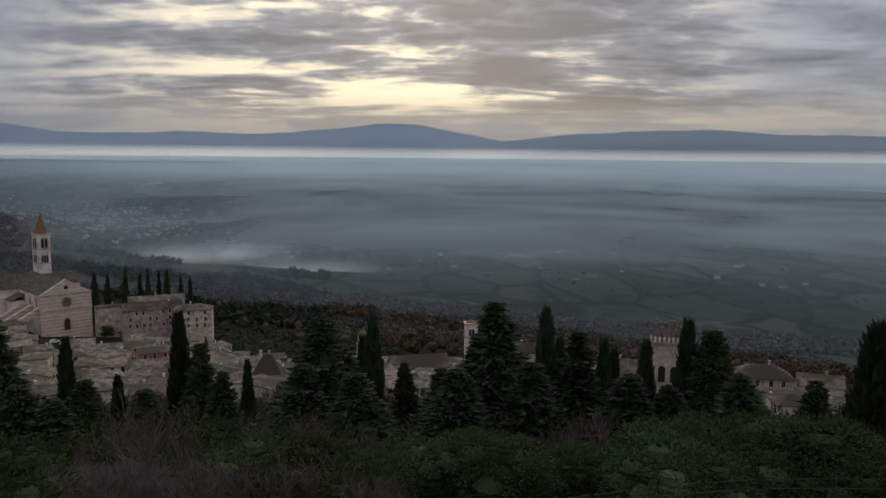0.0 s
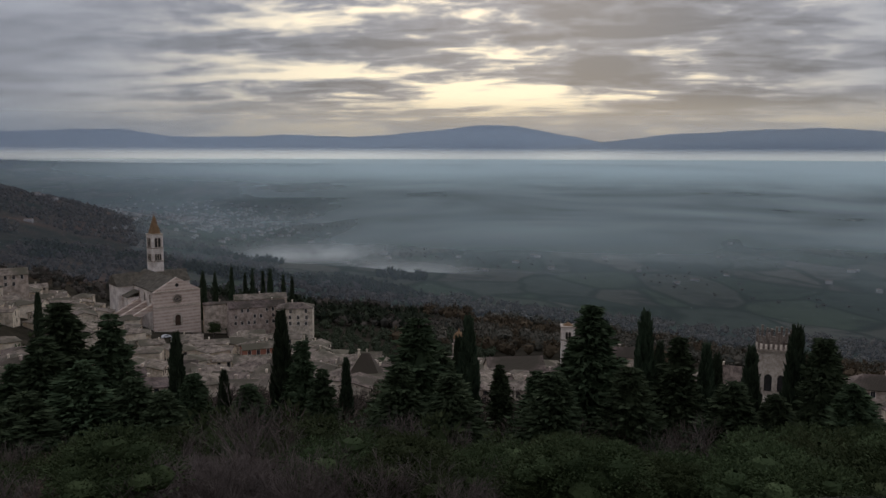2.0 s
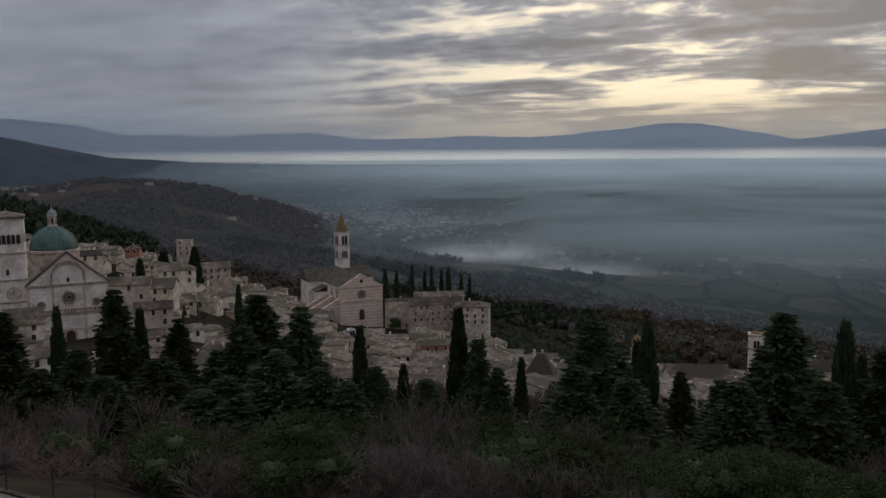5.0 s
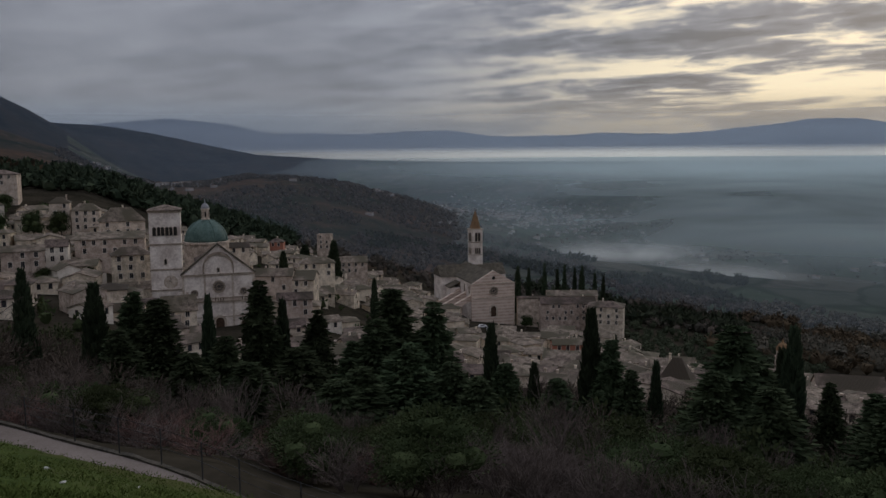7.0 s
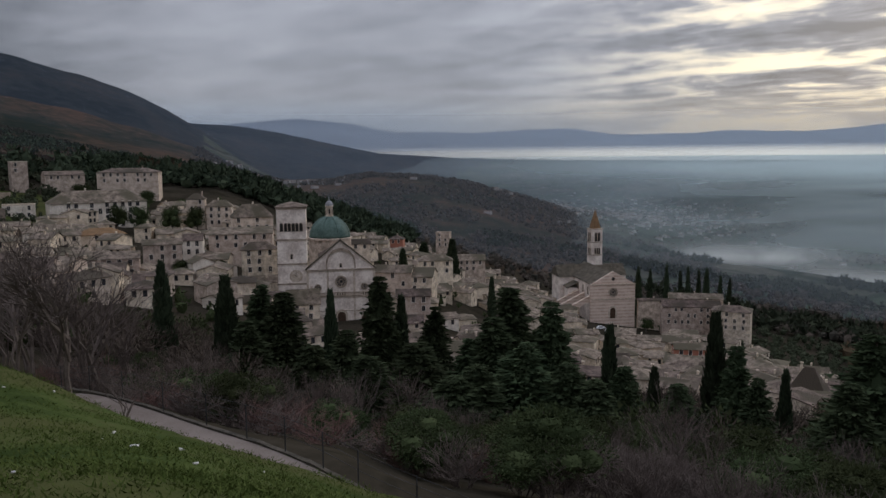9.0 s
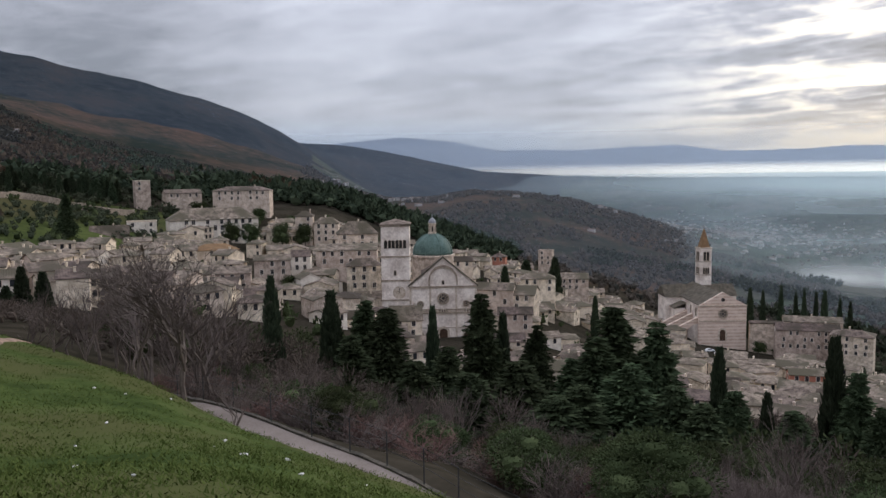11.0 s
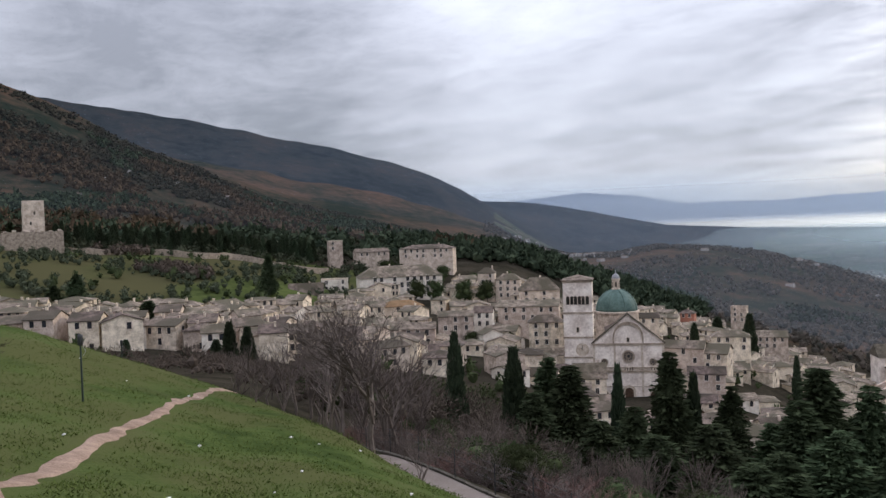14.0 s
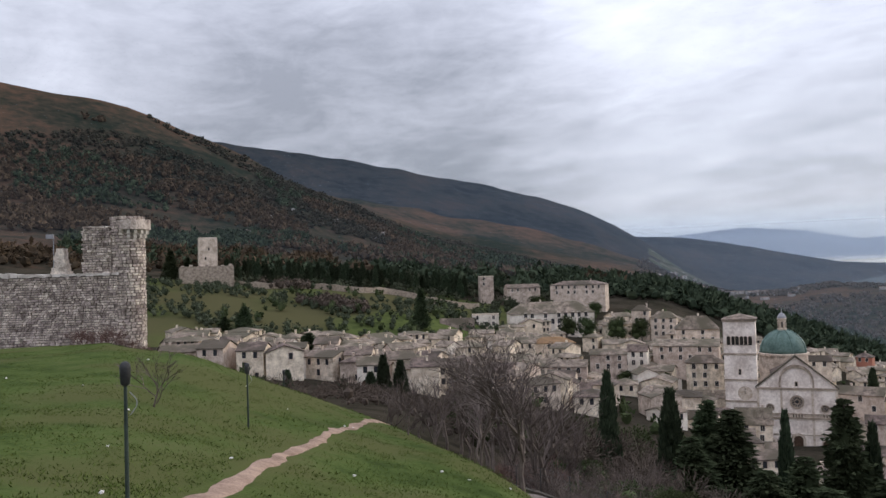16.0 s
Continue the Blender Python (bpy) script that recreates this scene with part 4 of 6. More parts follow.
# houses that stand out: bearing, distance, base height below the eye, width, wall height, roof rise
KNOWN = [
    (60.1, 400, -36.4, 41.2, 15.1, 5.5, plaster_white, "hip"),
    (58.0, 480, -16.4, 32.0, 7.0, 2.4, plaster, "hip"),
    (62.0, 488, -16.0, 20.0, 5.6, 2.0, stone, "gable"),
    (53.9, 392, -28.4, 8.2, 7.9, 2.6, plaster, "hip"),
    (52.4, 388, -33.4, 11.5, 9.6, 2.9, plaster, "hip"),
    (50.3, 350, -36.7, 17.1, 10.4, 5.3, plaster, "hip"),
    (60.0, 330, -37.3, 16.9, 7.7, 2.3, plaster, "hip"),
    (51.0, 322, -38.9, 24.0, 8.3, 2.1, plaster, "gable"),
    (54.2, 312, -38.3, 7.2, 6.9, 2.1, plaster_white, "gable"),
    (56.2, 300, -39.4, 13.0, 8.1, 1.6, stone, "gable"),
    (49.9, 300, -44.1, 12.5, 9.7, 2.6, stone, "hip"),
    (64.6, 402, -34.8, 13.1, 13.3, 1.7, plaster_white, "flat"),
    (66.6, 380, -39.3, 15.8, 12.3, 5.3, plaster_white, "gable"),
    (70.7, 330, -36.3, 25.5, 8.0, 2.7, stone, "gable"),
    (40.5, 300, -53.1, 13.7, 8.9, 2.2, plaster, "gable"),
    (64.5, 480, -11.7, 8.0, 8.6, 1.3, stone, "flat"),
    (59.2, 270, -39.4, 14.6, 7.4, 1.8, stone, "gable"),
    (58.1, 255, -44.2, 10.3, 6.9, 1.7, stone, "gable"),
    (50.5, 245, -53.5, 11.6, 9.3, 1.9, plaster, "gable"),
    (47.0, 262, -56.5, 10.3, 8.4, 4.2, plaster, "gable"),
    (19.9, 305, -78.9, 11.5, 6.3, 1.5, plaster_red, "gable"),
    (12.3, 222, -67.8, 8.3, 6.0, 6.0, plaster, "hip"),
    (1.6, 250, -74.3, 17.8, 6.4, 3.6, stone, "gable"),
    (-22.0, 240, -69.7, 16.0, 7.6, 3.2, stone, "hip"),
    (-25.6, 246, -71.0, 12.0, 7.0, 2.6, plaster, "gable"),
    (-13.1, 230, -75.6, 6.7, 12.8, 4.9, stone, "gable"),
    (-6.1, 285, -79.3, 12.4, 8.9, 2.7, stone, "gable"),
    (37.6, 345, -53.4, 14.5, 7.3, 2.4, plaster, "hip"),
    (39.8, 300, -52.7, 23.1, 6.8, 2.6, stone, "gable"),
    (39.2, 270, -54.8, 11.4, 6.8, 1.9, plaster, "gable"),
    (35.1, 420, -62.0, 15.0, 6.0, 2.6, stone, "gable"),
    (37.0, 500, -59.0, 8.5, 9.5, 1.4, stone, "flat"),
    (40.3, 450, -52.9, 7.8, 5.1, 1.9, plaster_red, "hip"),
    (42.9, 360, -44.5, 8.7, 4.5, 1.8, plaster, "gable"),
]
for k, (b, d, z, w, h, rise, mat, roof) in enumerate(KNOWN):
    deep = min(max(w * 0.55, 6), 14)
    p = spot(b, d + deep / 2)
    ob = house(w, deep, h, rise, mat, roof, roof_warm if k == 6 else None, max(1, int(h / 3)), max(2, int(w / 3.6)), 300 + k, below=9.0, door=False, win=(1.5, 2.5) if mat is plaster_white and w > 30 else (1.15, 1.8))
    ob.matrix_basis = pose(p.x, p.y, EYE + z, 0, 0, b + random.Random(k).uniform(-14, 14))
    TAKEN.append((p.x, p.y, max(w, deep) * 0.36))
    what = {"pale_stone": "pale stone house", "cream_plaster": "large cream plastered house", "brick_red_plaster": "brick-red plastered house", "warm_plaster": "warm grey plastered house"}[mat.name]
    tagged(ob, f"{what} with a {'flat parapet' if roof == 'flat' else roof + ' roof of old tiles'}", "house")

PROTOS = []
for k in range(16):
    r = random.Random(500 + k)
    w, d, h = r.uniform(6.5, 13), r.uniform(7, 10.5), r.uniform(3.8, 6.2) if k < 8 else r.uniform(6.0, 9.0)
    kind = r.choice(("gable", "gable", "gable", "hip"))
    m = plaster_white if k in (3, 11) else (stone, plaster)[k % 2]
    PROTOS.append((house(w, d, h, r.uniform(1.2, 2.0), m, kind, None, 1 if h < 4.6 else 2 if h < 7.5 else 3, int(w / 2.7), 520 + k, door=r.random() < 0.6, plain=True), w, d, m, kind))
sites = []
for k in range(8000):
    b = rng.uniform(-27, 86)
    near = np.interp(b, [-27, -18, 0, 15, 30, 45, 60, 70, 86], [215, 205, 205, 190, 195, 225, 235, 225, 245])
    far = np.interp(b, [-27, -18, -5, 10, 20, 30, 40, 48, 58, 66, 74, 86], [275, 270, 275, 300, 385, 500, 500, 430, 440, 330, 300, 290])
    d = math.sqrt(rng.uniform(near ** 2, far ** 2))
    which = int(rng.integers(8)) + (8 if rng.uniform() < smooth(48, 66, b) else 0)
    w, dp = PROTOS[which][1:3]
    p = ground_at(b, d)
    if not footprint_free(p.x, p.y, max(w, dp) * 0.29):
        continue
    TAKEN.append((p.x, p.y, max(w, dp) * 0.29))
    turn = b + rng.choice([0, 0, 90, 0, 180]) + rng.normal() * 16 + 12 * math.sin(p.x * 0.03)
    sites.append((d, which, pose(p.x, p.y, p.z - 0.8, 0, 0, turn)))
    if len(sites) >= 540:
        break
sites.sort(key=lambda q: q[0])
for d, which, m in sites[:262]:
    ob, w, dp, mat, kind = PROTOS[which]
    what = {"pale_stone": "weathered stone", "cream_plaster": "cream plastered", "warm_plaster": "grey-beige plastered"}[mat.name]
    tagged(copy_thing(ob, m), f"{what} town house with a {kind} roof of old clay tiles", "house", "houses of the old town")
verts, faces, index, mats = [], [], [], []
for d, which, m in sites[262:]:
    for o in PROTOS[which][0].children_recursive:
        me, n, at = o.data, len(verts), m @ o.matrix_basis
        if me is None:
            continue
        verts += [tuple(at @ q.co) for q in me.vertices]
        for f in me.polygons:
            mat = me.materials[f.material_index]
            if mat not in mats:
                mats.append(mat)
            faces.append(tuple(i + n for i in f.vertices))
            index.append(mats.index(mat))
tagged(raw_object("far_town_houses", verts, faces, mats, index), "crowded stone houses at the back of the town", "houses", kind="stuff")
for q in PROTOS:
    discard(q[0])

# ---- churches and towers ----
trim_stone = surface("cut_stone_trim", (0.38, 0.30, 0.23), (0.62, 0.53, 0.43), 0.8, 3.0)
trim_dark = surface("weathered_stone_trim", (0.20, 0.155, 0.115), (0.42, 0.345, 0.27), 0.8, 3.0)
roof_grey = surface("grey_brown_tiles", (0.055, 0.047, 0.034), (0.135, 0.113, 0.082), 0.4, 2.0, bump=0.6, dist=0.15)


def rose(parent, x, z, r, y=0.0):
    """A round window: moulded rings, dark glass and spokes."""
    bm = bmesh.new()
    for ro, ri, dep in ((r, r * 0.86, 0.40), (r * 0.84, r * 0.72, 0.28), (r * 0.36, r * 0.26, 0.22)):
        a, b = circle(ro), circle(ri)
        n = len(a)
        v = [[bm.verts.new((px, yy, pz)) for px, pz in c] for c, yy in ((a, 0), (a, -dep), (b, -dep), (b, 0))]
        for p, q in zip(v, v[1:]):
            for i in range(n):
                bm.faces.new((p[i], p[(i + 1) % n], q[(i + 1) % n], q[i]))
    for k in range(12):
        m = Matrix.Rotation(2 * math.pi * k / 12, 4, "Y")
        vs = box(bm, -0.05 * r, 0.05 * r, -0.16, 0, r * 0.3, r * 0.76)
        for q in vs:
            q.co = m @ q.co
    ob = part("rose_window", bm, trim_dark, parent, "carved stone wheel window")
    ob.location = (x, y, z)
    bm = bmesh.new()
    prism(bm, circle(r * 0.8), -0.06, 0.1)
    part("pane", bm, glass_dark, ob)
    return ob


def arched_opening(parent, x, z, w, h, y=0.0, mat=None, name="window", turn=0.0, surround=0.25):
    """A round-headed opening: a stone surround round a plate, which paints the shade inside unless mat is given."""
    bm = bmesh.new()
    o, i = arch(w + 2 * surround, h + surround), arch(w, h)
    n = len(o)
    v = [[bm.verts.new((px, yy, pz)) for px, pz in c] for c, yy in ((o, 0.05), (o, -0.22), (i, -0.22), (i, 0.05))]
    for p, q in zip(v, v[1:]):
        for k in range(n):
            bm.faces.new((p[k], p[(k + 1) % n], q[(k + 1) % n], q[k]))
    ob = part(name, bm, trim_stone, parent)
    ob.matrix_basis = pose(x, y, z, 0, 0, turn)
    bm = bmesh.new()
    prism(bm, arch(w, h), -0.05, 0.04)
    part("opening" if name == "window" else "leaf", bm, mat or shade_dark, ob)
    return ob


def belfry(parent, half, z, count, w, h):
    for turn in (0, 90, 180, 270):
        for i in range(count):
            a = (i + 0.5 - count / 2) * (w * 1.25)
            p = Matrix.Rotation(radians(turn), 3, "Z") @ Vector((a, -half, 0))
            arched_opening(parent, p.x, z, w, h, p.y, turn=turn, surround=0.15)


def cathedral():
    ob = anchor("cathedral")
    W, C, G = 12.0, 19.8, 10.2
    bm = bmesh.new()
    prism(bm, [(-W, -6), (W, -6), (W, C), (0, C + G), (-W, C)], 0, 1.4)
    part("facade", bm, stone_pink, ob, "pale pinkish stone front")
    for z, h, out in ((C - 0.3, 0.6, 0.45), (10.2, 0.5, 0.5), (11.6, 0.25, 0.4), (5.0, 0.2, 0.2)):
        bm = bmesh.new()
        box(bm, -W - 0.2, W + 0.2, -out, 0.1, z, z + h)
        part("cornice", bm, trim_dark, ob)
    bm = bmesh.new()
    box(bm, -0.08, 0.08, -0.35, -0.15, 10.7, 11.6)
    first = part("baluster", bm, trim_stone, ob)
    first.location.x = -W + 0.3
    for k in range(1, 56):
        o = new("baluster", first.data)
        o.parent = ob
        o.location.x = -W + 0.3 + k * (2 * W - 0.6) / 55
    for x in (-11.6, -4.6, 4.6, 11.6):
        bm = bmesh.new()
        box(bm, x - 0.35, x + 0.35, -0.25, 0.1, -6, C - 0.3)
        part("pilaster", bm, trim_stone, ob)
    for s in (-1, 1):
        bm = bmesh.new()
        prism(bm, [(s * (W + 0.4), C), (s * (W + 0.4), C + 0.5), (0, C + G + 0.6), (0, C + G)][::s], -0.5, 1.6)
        part("raking_cornice", bm, roof_grey, ob)
    bm = bmesh.new()
    n, r0, r1 = 18, 5.2, 4.7
    pts = []
    for r in (r0, r1):
        row = [(-r, C + 0.4)]
        for i in range(n + 1):
            a = math.pi - math.pi * i / n
            row.append((r * math.cos(a), C + 1.6 + (r * 1.18 - (r0 - r)) * abs(math.sin(a)) ** 0.85))
        pts.append(row + [(r, C + 0.4)])
    v = [[bm.verts.new((x, y, z)) for x, z in c] for c, y in ((pts[0], 0.05), (pts[0], -0.35), (pts[1], -0.35), (pts[1], 0.05))]
    for p, q in zip(v, v[1:]):
        for i in range(len(p) - 1):
            bm.faces.new((p[i], p[i + 1], q[i + 1], q[i]))
    part("blind_arch", bm, trim_dark, ob)
    rose(ob, 0, 15.6, 2.15)
    rose(ob, -8.1, 13.6, 1.3)
    rose(ob, 8.1, 13.6, 1.3)
    arched_opening(ob, 0, 20.6, 0.7, 1.4)
    for x in (-1.2, -0.4, 0.4, 1.2, -8.6, -7.6, 7.6, 8.6):
        arched_opening(ob, x, 10.75, 0.5, 1.2, -0.05, surround=0.08)
    arched_opening(ob, 0, 0.2, 2.8, 4.6, mat=wood_dark, name="door", surround=0.8)
    arched_opening(ob, -8.0, 0.2, 1.9, 3.2, mat=wood_dark, name="door", surround=0.4)
    arched_opening(ob, 8.0, 0.2, 1.9, 3.2, mat=wood_dark, name="door", surround=0.4)
    bm = bmesh.new()
    box(bm, -7, 7, 1.4, 46, -6, 21.5)
    box(bm, -11.5, 11.5, 1.4, 40, -6, 15.0)
    part("nave", bm, stone, ob)
    for x0, x1, z0, z1 in ((-7.6, 0, 21.4, 25.6), (0, 7.6, 25.6, 21.4), (-12, -6.9, 15, 18.6), (6.9, 12, 18.6, 15)):
        bm = bmesh.new()
        prism(bm, [(x0, z0), (x1, z1), (x1, z1 + 0.3), (x0, z0 + 0.3)], 1.45, 44 if abs(x0) < 8 and abs(x1) < 8 else 40)
        part("roof", bm, roof_tile, ob)
    # drum and dome
    bm = bmesh.new()
    lathe(bm, [(8.4, 12), (8.4, 26.6), (8.9, 26.7), (8.9, 27.4), (8.2, 27.5)], 32, -2.6, 40)
    part("drum", bm, stone, ob)
    bm = bmesh.new()
    lathe(bm, [(8.1 * math.cos(a), 27.5 + 8.3 * math.sin(a)) for a in np.linspace(0, 1.42, 14)], 48, -2.6, 40)
    dome = part("dome", bm, verdigris, ob, "green weathered copper dome", True)
    for k in range(8):
        bm = bmesh.new()
        t = 2 * math.pi * (k + 0.5) / 8
        pts = [Vector((-2.6 + 8.2 * math.cos(a) * math.cos(t), 40 + 8.2 * math.cos(a) * math.sin(t), 27.5 + 8.4 * math.sin(a))) for a in np.linspace(0, 1.4, 12)]
        sweep(bm, pts, [0.16] * 12, 5)
        part("rib", bm, verdigris, dome)
    bm = bmesh.new()
    lathe(bm, [(1.7, 35.4), (1.7, 36.1), (1.35, 36.2), (1.35, 39.4), (1.7, 39.5), (1.7, 39.9)], 12, -2.6, 40)
    lantern = part("lantern", bm, trim_stone, ob)
    bm = bmesh.new()
    lathe(bm, [(1.6, 39.9), (1.45, 40.7), (0.9, 41.5), (0.25, 41.9), (0.12, 42.6), (0.22, 43.0), (0.05, 43.4)], 12, -2.6, 40)
    part("cap", bm, lead, lantern)
    for k in range(6):
        t = math.pi * k / 3
        arched_opening(ob, -2.6 + 1.36 * math.sin(t), 36.6, 0.6, 2.2, 40 - 1.36 * math.cos(t), turn=math.degrees(t), surround=0.08)
    return ob


p = spot(44.3, 285)
c = cathedral()
c.matrix_basis = pose(p.x, p.y, EYE - 60.4, 0, 0, 44.3 + 2)
tagged(c, "pale stone cathedral with three wheel windows and green dome", "church")


def cathedral_tower():
    ob = anchor("bell_tower")
    h = 5.0
    bm = bmesh.new()
    box(bm, -h, h, -h, h, -6, 42.5)
    part("shaft", bm, stone_pink, ob)
    for z in (15.5, 22.5, 31.0, 41.9):
        bm = bmesh.new()
        box(bm, -h - 0.25, h + 0.25, -h - 0.25, h + 0.25, z, z + 0.5)
        part("string_course", bm, trim_dark, ob)
    belfry(ob, h, 34.2, 2, 1.15, 2.9)
    for s in (-1, 1):
        for k in (0, 1):
            arched_opening(ob, s * (1.9 + 1.45 * k) + (0.0), 34.2, 1.1, 2.9, -h - 0.02, surround=0.12)
    arched_opening(ob, -0.2, 24.5, 0.7, 1.8, -h)
    bm = bmesh.new()
    prism(bm, circle(2.3, 1.2, 18.4), -h - 0.12, -h + 0.05)
    clock = part("clock_face", bm, trim_stone, ob, "round pale clock face")
    bm = bmesh.new()
    box(bm, 1.12, 1.28, -h - 0.2, -h - 0.13, 18.3, 20.1)
    box(bm, 0.7, 1.28, -h - 0.2, -h - 0.13, 18.8, 18.95)
    part("clock_pointers", bm, iron, clock)
    bm = bmesh.new()
    v = [bm.verts.new((a * 5.5, b * 5.5, 42.45)) for a, b in ((-1, -1), (1, -1), (1, 1), (-1, 1))]
    w = [bm.verts.new((a * 5.5, b * 5.5, 42.75)) for a, b in ((-1, -1), (1, -1), (1, 1), (-1, 1))]
    t = bm.verts.new((0, 0, 44.4))
    bm.faces.new(v[::-1])
    for i in range(4):
        bm.faces.new((v[i], v[(i + 1) % 4], w[(i + 1) % 4], w[i])), bm.faces.new((w[i], w[(i + 1) % 4], t))
    part("roof", bm, roof_tile, ob)
    return ob


p = spot(47.6, 291)
c = cathedral_tower()
c.matrix_basis = pose(p.x, p.y, EYE - 61, 0, 0, 47.6 - 3)
tagged(c, "square pale stone bell tower with a clock and arched belfry", "tower")

banded = surface("banded_pink_stone", (0.46, 0.33, 0.26), (0.64, 0.50, 0.41), 0.4, 2.6)
t = banded.node_tree
zed = node(t, "ShaderNodeSeparateXYZ", {0: node(t, "ShaderNodeNewGeometry").outputs["Position"]}).outputs[2]
band = maths(t, "GREATER_THAN", maths(t, "FRACT", maths(t, "MULTIPLY", zed, 0.62)), 0.5)
src = [lk for lk in t.links if lk.to_socket == t.nodes["Principled BSDF"].inputs["Base Color"]][0].from_socket
link(t, mix(t, maths(t, "MULTIPLY", band, 0.40), src, (0.80, 0.70, 0.59)), t.nodes["Principled BSDF"].inputs["Base Color"])


def basilica():
    ob = anchor("basilica")
    W, C, G, L = 11.6, 17.2, 6.6, 46.0
    bm = bmesh.new()
    prism(bm, [(-W, -5), (W, -5), (W, C), (0, C + G), (-W, C)], 0, 1.5)
    part("facade", bm, banded, ob, "front of alternating pink and white stone bands")
    for z in (C - 0.2, 9.6):
        bm = bmesh.new()
        box(bm, -W - 0.15, W + 0.15, -0.35, 0.1, z, z + 0.45)
        part("cornice", bm, trim_stone, ob)
    rose(ob, 0, 13.2, 2.4)
    bm = bmesh.new()
    prism(bm, circle(0.9, 0, 20.0), -0.06, 0.1)
    # dark disc in place of a shaded hole
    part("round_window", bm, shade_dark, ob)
    arched_opening(ob, 0, 0, 2.8, 5.4, mat=wood_dark, name="door", surround=0.9)
    bm = bmesh.new()
    box(bm, -W + 1.2, W - 1.2, 1.5, L, -5, C)
    box(bm, -W - 7, W + 7, L - 14, L, -5, C - 0.5)
    part("nave", bm, stone_pink, ob)
    for y in (8, 16, 24):
        arched_opening(ob, -W + 1.2, 11, 1.2, 4.2, y, turn=-90)
    bm = bmesh.new()
    for s in (-1, 1):
        prism(bm, [(0, C + G - 1.2), (s * (W - 0.6), C - 0.2), (s * (W - 0.6), C + 0.2), (0, C + G - 0.8)][::s], 1.5, L - 0.2)
    part("roof", bm, roof_grey, ob)
    bm = bmesh.new()
    x = W + 7.5
    a = [(-x, L - 14.5, C - 0.5), (-x, L - 7, C + 5.2), (-x, L + 0.5, C - 0.5)]
    va, vb = [bm.verts.new(q) for q in a], [bm.verts.new((-q[0], q[1], q[2])) for q in a]
    bm.faces.new(va), bm.faces.new(vb[::-1])
    for i in range(3):
        bm.faces.new((va[i], va[(i + 1) % 3], vb[(i + 1) % 3], vb[i]))
    part("transept_roof", bm, roof_grey, ob)
    bm = bmesh.new()
    box(bm, -W - 4.5, -W + 1.0, L - 22, L - 14, -5, 12)
    part("chapel", bm, stone_pink, ob)
    bm = bmesh.new()
    prism(bm, [(-W - 5, 11.9), (-W + 1.1, 14.6), (-W + 1.1, 15.0), (-W - 5, 12.3)], L - 22.5, L - 13.8)
    part("chapel_roof", bm, roof_grey, ob)
    # great flying buttresses against the flank
    for y in (3.0, 13.0, 22.0):
        bm = bmesh.new()
        n = 10
        top = [(-W - 13, -4), (-W - 13, 4.5), (-W + 1.2, 11.5)]
        under = [(-W + 1.2, 8.0)] + [(-W + 1.2 - 9.5 * math.sin(k / n * math.pi / 2) - 0.0, -4 + 12.0 * math.cos(k / n * math.pi / 2)) for k in range(1, n)] + [(-W - 9, -4)]
        prism(bm, (top + under)[::-1], y, y + 1.8)
        part("buttress", bm, banded, ob)
    return ob


p = spot(25.1, 412)
c = basilica()
c.matrix_basis = pose(p.x, p.y, EYE - 83.8, 0, 0, 25.1 + 20)
tagged(c, "pink and white stone basilica with great flying buttresses", "church")


def spire_tower(half, shaft, spire, tiers, mat, roof_mat, name="bell_tower", below=10):
    ob = anchor(name)
    bm = bmesh.new()
    box(bm, -half, half, -half, half, -below, shaft)
    part("shaft", bm, mat, ob)
    for z, count, w, h in tiers:
        belfry(ob, half, z, count, w, h)
        bm = bmesh.new()
        box(bm, -half - 0.25, half + 0.25, -half - 0.25, half + 0.25, z - 0.7, z - 0.3)
        part("string_course", bm, trim_dark, ob)
    bm = bmesh.new()
    box(bm, -half - 0.35, half + 0.35, -half - 0.35, half + 0.35, shaft, shaft + 0.5)
    part("cornice", bm, trim_stone, ob)
    bm = bmesh.new()
    lathe(bm, [(half * 1.08, shaft + 0.5), (half * 0.1, shaft + spire), (0.05, shaft + spire + 0.1)], 4, turn=math.pi / 4)
    part("spire", bm, roof_mat, ob)
    bm = bmesh.new()
    box(bm, -0.06, 0.06, -0.06, 0.06, shaft + spire, shaft + spire + 2.0)
    box(bm, -0.5, 0.5, -0.05, 0.05, shaft + spire + 1.2, shaft + spire + 1.35)
    part("cross", bm, iron, ob)
    return ob


p = spot(26.4, 452)
c = spire_tower(3.1, 43.0, 10.2, [(36.5, 2, 1.4, 4.8), (29.5, 3, 0.95, 3.4), (24, 0, 1, 1)], stone_pink, roof_warm)
c.matrix_basis = pose(p.x, p.y, EYE - 85.5, 0, 0, 26.4 + 26)
tagged(c, "tall square stone bell tower with a pointed tiled spire", "tower")

# the convent beside the basilica
for k, (b, d, z, w, dp, h, rise, turn, cols) in enumerate(((19.9, 405, -85, 27, 10, 10.5, 2.4, 8, 8), (17.2, 396, -88, 17, 11, 14.0, 2.2, -6, 4), (22.4, 418, -86, 15, 3, 11, 0.8, 10, 0), (19.6, 425, -84, 26, 9, 10, 2.0, 6, 5))):
    ob = house(w, dp, h, rise, stone, "hip" if k == 1 else "gable", roof_tile, 3 if cols else 0, cols, 800 + k, "convent_building", below=8, door=False)
    p = spot(b, d)
    ob.matrix_basis = pose(p.x, p.y, EYE + z, 0, 0, b + turn)
    tagged(ob, "long pale stone convent building with small windows" if k != 2 else "plain pale stone wall beside the basilica", "convent")


ruin_dark = surface("dark_weathered_stone", (0.10, 0.075, 0.058), (0.28, 0.22, 0.175), 0.8, 3.0)


